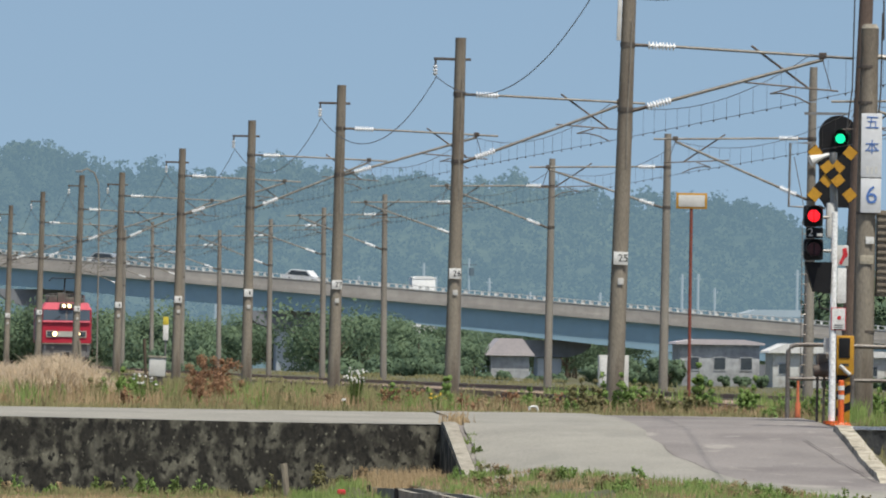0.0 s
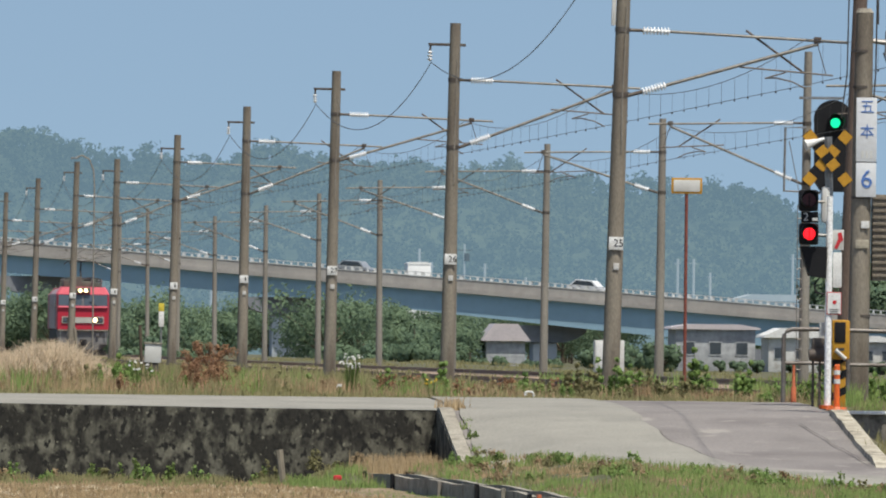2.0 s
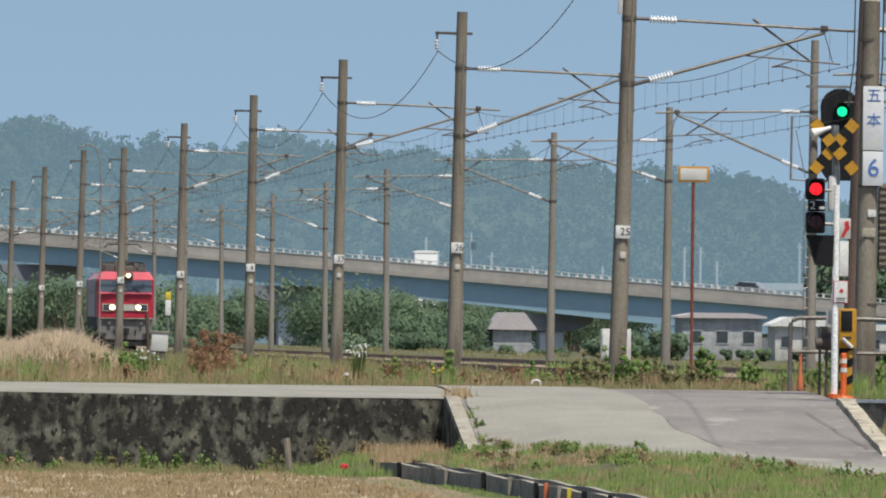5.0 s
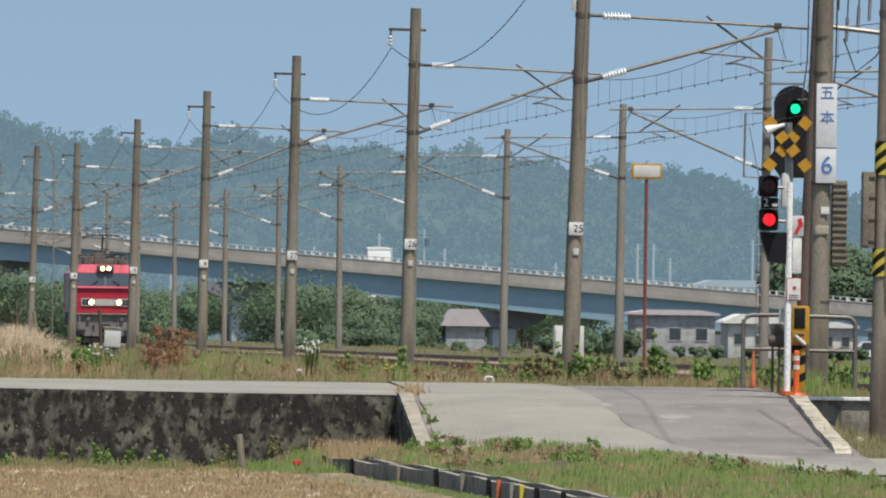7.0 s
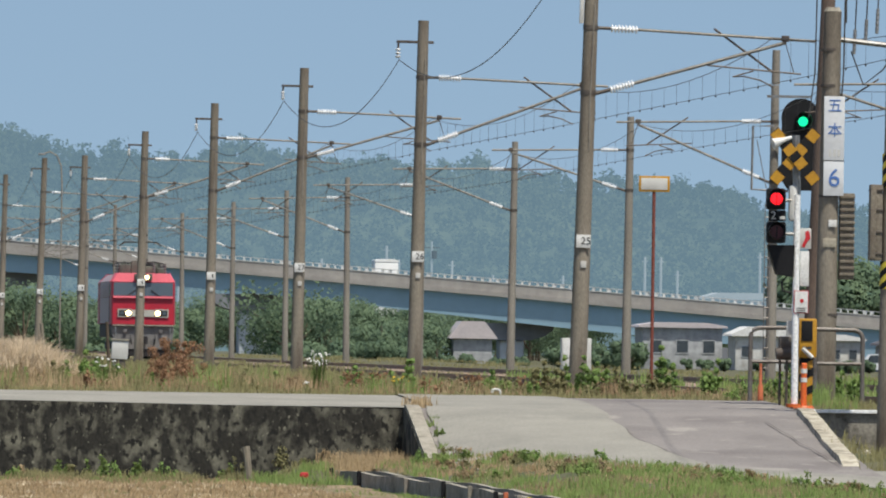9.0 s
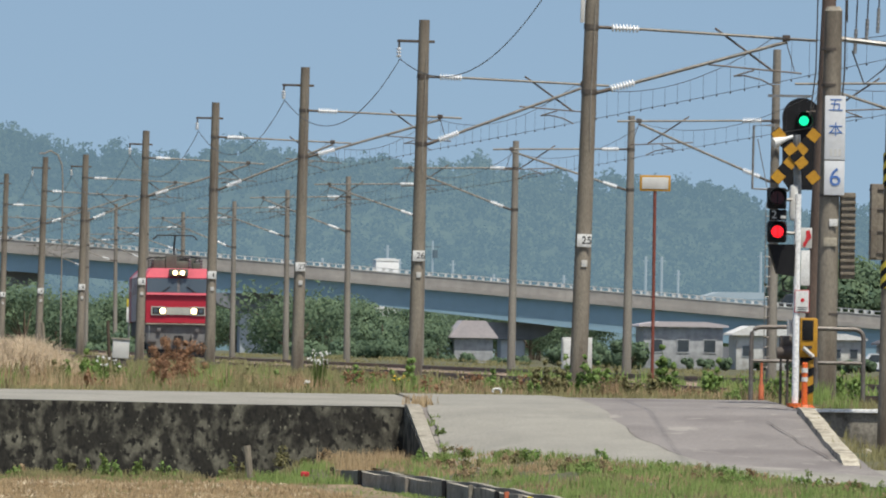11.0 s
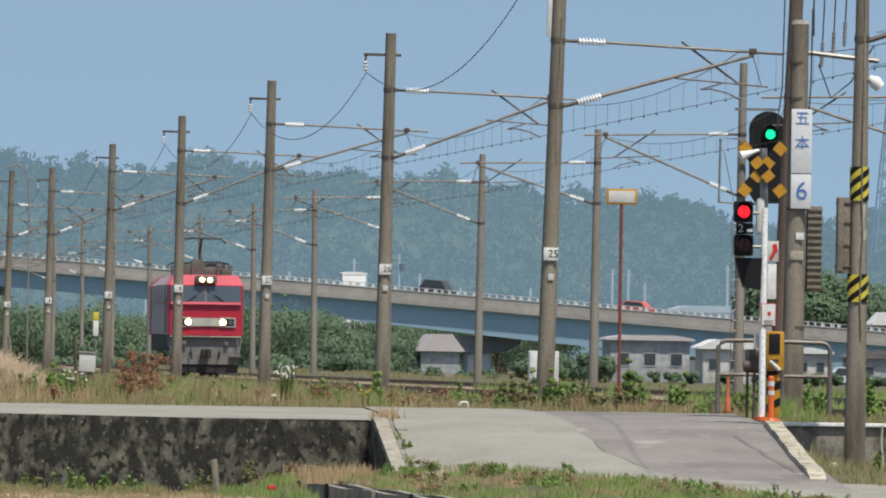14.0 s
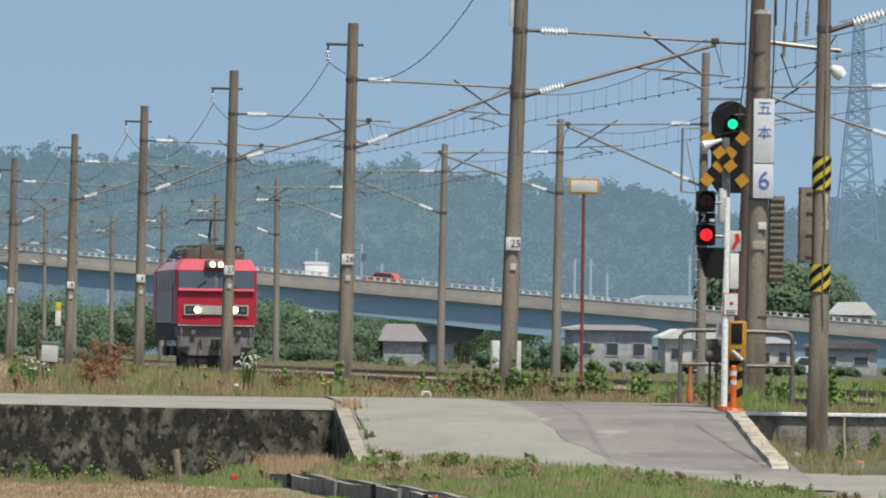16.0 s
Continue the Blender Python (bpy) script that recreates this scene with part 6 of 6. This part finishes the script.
def shrub(name, x, y, z, w, h, leaves, size, material, label, seed, stem=True, category="plant"):
    rng = np.random.default_rng(seed)
    t = thing(name, pose(x, y, z), label, category)
    cs, rs, tops = [], [], []
    if category == "bush":
        cs = [((rng.random() - 0.5) * w * 0.8, (rng.random() - 0.5) * w * 0.8, h * (0.12 + 0.8 * rng.random())) for i in range(46)]
        rs = [w * (0.07 + 0.08 * rng.random()) * (1.15 - c[2] / h * 0.6) for c in cs]
        tops = cs[:9]
    else:
        # upright leafy stems of uneven height
        for i in range(max(4, int(w * 13))):
            bx, by = (rng.random() - 0.5) * w * 0.85, (rng.random() - 0.5) * w * 0.6
            top = h * (0.45 + 0.6 * rng.random()) * (1.1 - abs(bx) / w)
            lean = rng.normal() * 0.10 * h
            for q in range(5):
                k = 0.12 + 0.86 * q / 4
                cs.append((bx + lean * k, by, top * k))
                rs.append((0.10 - 0.055 * k) * (0.7 + 0.5 * rng.random()))
            tops.append(cs[-1])
    v, f, nor = foliage(cs, rs, leaves, size, rng, loose=1.0)
    v[:, 2] = np.maximum(v[:, 2], 0.01)
    part("leaves", big_mesh("leaves", v, f, material, nor), material, t)
    if stem:
        g = Geo()
        for c in tops:
            g.tube([(c[0] * 0.7, c[1] * 0.7, 0), (c[0] * 0.85, c[1] * 0.85, c[2] * 0.6), c], [0.012, 0.009, 0.004], 5)
        tagged(part("stem", g, BARK if category == "bush" else material, t), kind="stuff")


shrub("weed", 19.15, 203, 0.08, 0.50, 1.08, 2600, 0.042, WEED_LEAF, "tall leafy bright green weed", 31)
shrub("weed", 20.0, 203.5, 0.08, 0.30, 0.98, 1000, 0.040, WEED_LEAF, "slender leafy green weed", 32)
for i, (x, w, h) in enumerate(((16.5, 0.9, 0.62), (17.2, 0.8, 0.7), (17.75, 0.5, 0.55), (15.95, 0.5, 0.4), (18.6, 0.5, 0.5), (14.1, 0.5, 0.62), (13.2, 0.4, 0.55), (8.2, 1.1, 0.6), (7.6, 0.8, 0.5), (20.9, 0.8, 0.5), (22.0, 1.1, 0.55), (23.0, 1.0, 0.6), (18.1, 0.6, 0.45), (11.6, 0.5, 0.5), (9.2, 0.7, 0.45))):
    shrub("weed", x, 199 + (i * 1.7) % 6 if x < 20.5 else 198.5, 0.1, w, h * 1.22, int(1900 * w), 0.042, WEED_LEAF if i % 4 else GRASS_OLIVE, "low leafy green weed on the bank", 40 + i)
mats = (WEED_LEAF, GRASS_OLIVE, GRASS_GREEN, GRASS_DRY, RUST_LEAF, GRASS_BROWN)
for i in range(95):
    x, y, w, h = rnd.uniform(4.5, 20.5), rnd.uniform(195.5, 206.0), rnd.uniform(0.3, 0.8), rnd.uniform(0.2, 0.5)
    k = rnd.choice((0, 1, 1, 2, 3, 4, 5, 5))
    shrub("weed", x, y, bank_z(x, y), w, h, int(420 * w), 0.032, mats[k], ("low leafy green weed on the bank", "low olive weed on the bank", "fresh green weed on the bank", "dry straw-coloured weed on the bank", "withered rust-brown weed on the bank", "dead brown weed on the bank")[k], 200 + i)
for i in range(16):
    x = rnd.uniform(5.0, 12.6)
    shrub("weed", x, rnd.uniform(184.2, 185.4), FIELD_Z if x < 10.2 else -1.02, rnd.uniform(0.25, 0.55), rnd.uniform(0.16, 0.40), 200, 0.03, mats[(0, 1, 2, 3)[i % 4]], "weed at the foot of the concrete wall", 300 + i)
for i in range(80):
    x = rnd.uniform(12.8, 20.6)
    y = line_y(x) - rnd.uniform(0.3, 14.0)
    shrub("weed", x, y, verge_z(x, y), rnd.uniform(0.25, 0.6), rnd.uniform(0.10, 0.27), 200, 0.026, mats[(0, 2, 5, 1, 3, 0, 2)[i % 7]], "small leafy weed on the verge", 340 + i)
scatter("bank_grass", GRASS_OLIVE, 5000, (20.0, 27.0), (186.6, 194.5), bank_z, (0.04, 0.22), 0.010, "short grass above the pale retaining wall", 29, clump=0.12)
scatter("bank_grass", GRASS_GREEN, 5000, (20.6, 27.0), (188.5, 196.0), bank_z, (0.1, 0.5), 0.011, "green grass above the pale retaining wall", 30, free, clump=0.12)
shrub("weed", 8.6, 201, 0.1, 1.2, 0.72, 2600, 0.042, WEED_LEAF, "spreading bright green weed beside plume grass", 401)
shrub("weed", 8.0, 202, 0.1, 0.9, 0.6, 1600, 0.042, WEED_LEAF, "spreading bright green weed beside plume grass", 402)
shrub("dead_bush", 10.05, 206, 0.08, 1.25, 1.15, 7000, 0.019, RUST_LEAF, "rust-brown withered bush beside the track", 33, category="bush")
shrub("dead_bush", 9.75, 205, 0.08, 1.1, 0.65, 4000, 0.019, RUST_LEAF, "low rust-brown withered bush", 34, category="bush")
for i, x in enumerate((13.5, 13.05, 15.3)):
    shrub("dead_bush", x, 201, 0.1, 0.45, 0.5, 700, 0.022, RUST_LEAF, "small brown withered weed on the bank", 60 + i, category="bush")


def plume_grass(x, y, w, h, n, seed):
    rng = np.random.default_rng(seed)
    t = thing("plume_grass", pose(x, y, 0.08), "pale feathery plume grass", "grass clump")
    xs = rng.normal(size=n) * w * 0.34
    v, f, nor = blades(xs, rng.normal(size=n) * 0.4, np.zeros(n), h * 0.30, h * 0.75, 0.008, rng, 0.3)
    part("blades", big_mesh("blades", v, f, GRASS_DRY, nor), GRASS_DRY, t)
    k = n * 3
    xs = rng.normal(size=k) * w * 0.34
    zs = h * (0.30 + 0.42 * rng.random(k)) * np.exp(-(xs / w) ** 2 * 0.8)
    v, f, nor = blades(xs, rng.normal(size=k) * 0.4, zs, h * 0.14, h * 0.34, 0.009, rng, 1.5)
    part("plumes", big_mesh("plumes", v, f, PLUME, nor), PLUME, t, "pale feathery seed plumes")


plume_grass(6.85, 203, 1.35, 1.1, 2600, 71)
plume_grass(5.7, 204, 1.1, 0.95, 1600, 72)


def flowers(x, y, z, w, h, n, material, label, seed, petal=0.015):
    rng = np.random.default_rng(seed)
    t = thing("flowers", pose(x, y, z), label, "flowers")
    cs = np.stack([rng.normal(size=n) * w * 0.4, rng.normal(size=n) * 0.1, h * (0.75 + 0.35 * rng.random(n))], 1)
    v, f, nor = foliage(cs, [0.020] * n, n * 22, petal, rng)
    nor = nor + np.array([0.0, -0.5, 1.2])
    nor /= np.linalg.norm(nor, axis=1)[:, None]
    tagged(part("petals", big_mesh("petals", v, f, material, nor), material, t), kind="stuff")
    g = Geo()
    for c in cs:
        g.tube([(c[0] * 0.3, 0, 0), c], 0.006, 4)
    part("stem", g, GRASS_GREEN, t)


for i in range(14):
    x, y = rnd.uniform(21.5, 24.5), rnd.uniform(182.0, 185.3)
    shrub("weed", x, y, right_z(x, y), rnd.uniform(0.3, 0.6), rnd.uniform(0.2, 0.42), 260, 0.03, mats[(0, 5, 2, 4)[i % 4]], "weed on the slope below the pale wall", 500 + i)

for i, (y, h) in enumerate(((183.0, 0.20), (181.2, 0.16))):
    shrub("weed", 13.37, y, ramp_z(13.4, y) - 0.02, 0.20, h, 220, 0.020, mats[(2, 1)[i]], "weed growing between wing wall and ramp", 520 + i)

flowers(12.15, 197, 0.15, 0.27, 0.74, 38, PETAL, "tall white wild flowers", 81)
flowers(8.35, 198, 0.15, 0.30, 0.60, 16, PETAL, "white wild flowers in the grass", 82)
flowers(11.9, 196, 0.15, 0.10, 0.25, 4, PETAL, "white flower head near the lane", 83)
flowers(16.0, 196, 0.15, 0.10, 0.10, 4, PETAL, "low white flowers near the lane", 84)
flowers(13.65, 197, 0.15, 0.30, 0.34, 9, PETAL_Y, "small yellow flowers in dry grass", 85, 0.014)


# ---- what moves ----
def motions():
    rows = []
    for i in range(33):
        t = i * 0.5
        y = 617.0 - 14.74 * t
        rows.append((t, pose(track_x(y), y, 0.22 + grade(y), 0, 0, -0.35)))
    walk(loco, rows)
    for ob, x0, speed, lane, back in ((car_a, 65.7, 14.9, 2.2, False), (car_b, 45.1, 13.25, 2.2, False), (van_c, 242.0, -11.1, 6.8, True), (car_d, 259.0, -10.85, 6.8, True)):
        walk(ob, [bridge_row(i * 2.0, min(max(x0 + speed * i * 2.0, -158.0), 330.0), lane, back) for i in range(9)])
    # the crossing's lit lamp changes place between the two housings
    state = [(0.0, 1), (0.75, 0), (1.25, 1), (1.75, 0), (2.25, 1), (3.1, 0), (3.65, 1), (4.2, 0), (4.75, 1), (5.75, 0), (6.25, 1), (6.75, 0), (7.25, 1), (8.25, 0), (8.8, 1), (9.35, 0), (9.9, 1), (10.45, 0),
             (11.25, 1), (11.75, 0), (12.25, 1), (12.75, 0), (13.75, 1), (14.25, 0), (14.75, 1), (15.25, 0), (16.0, 0)]
    keys = []
    last = None
    for t, s in state:
        if last is not None and last != s:
            keys.append((t - 0.034, pose(*LAMP_AT[last])))
        keys.append((t, pose(*LAMP_AT[s])))
        last = s
    walk(lit_lens, keys)


motions()
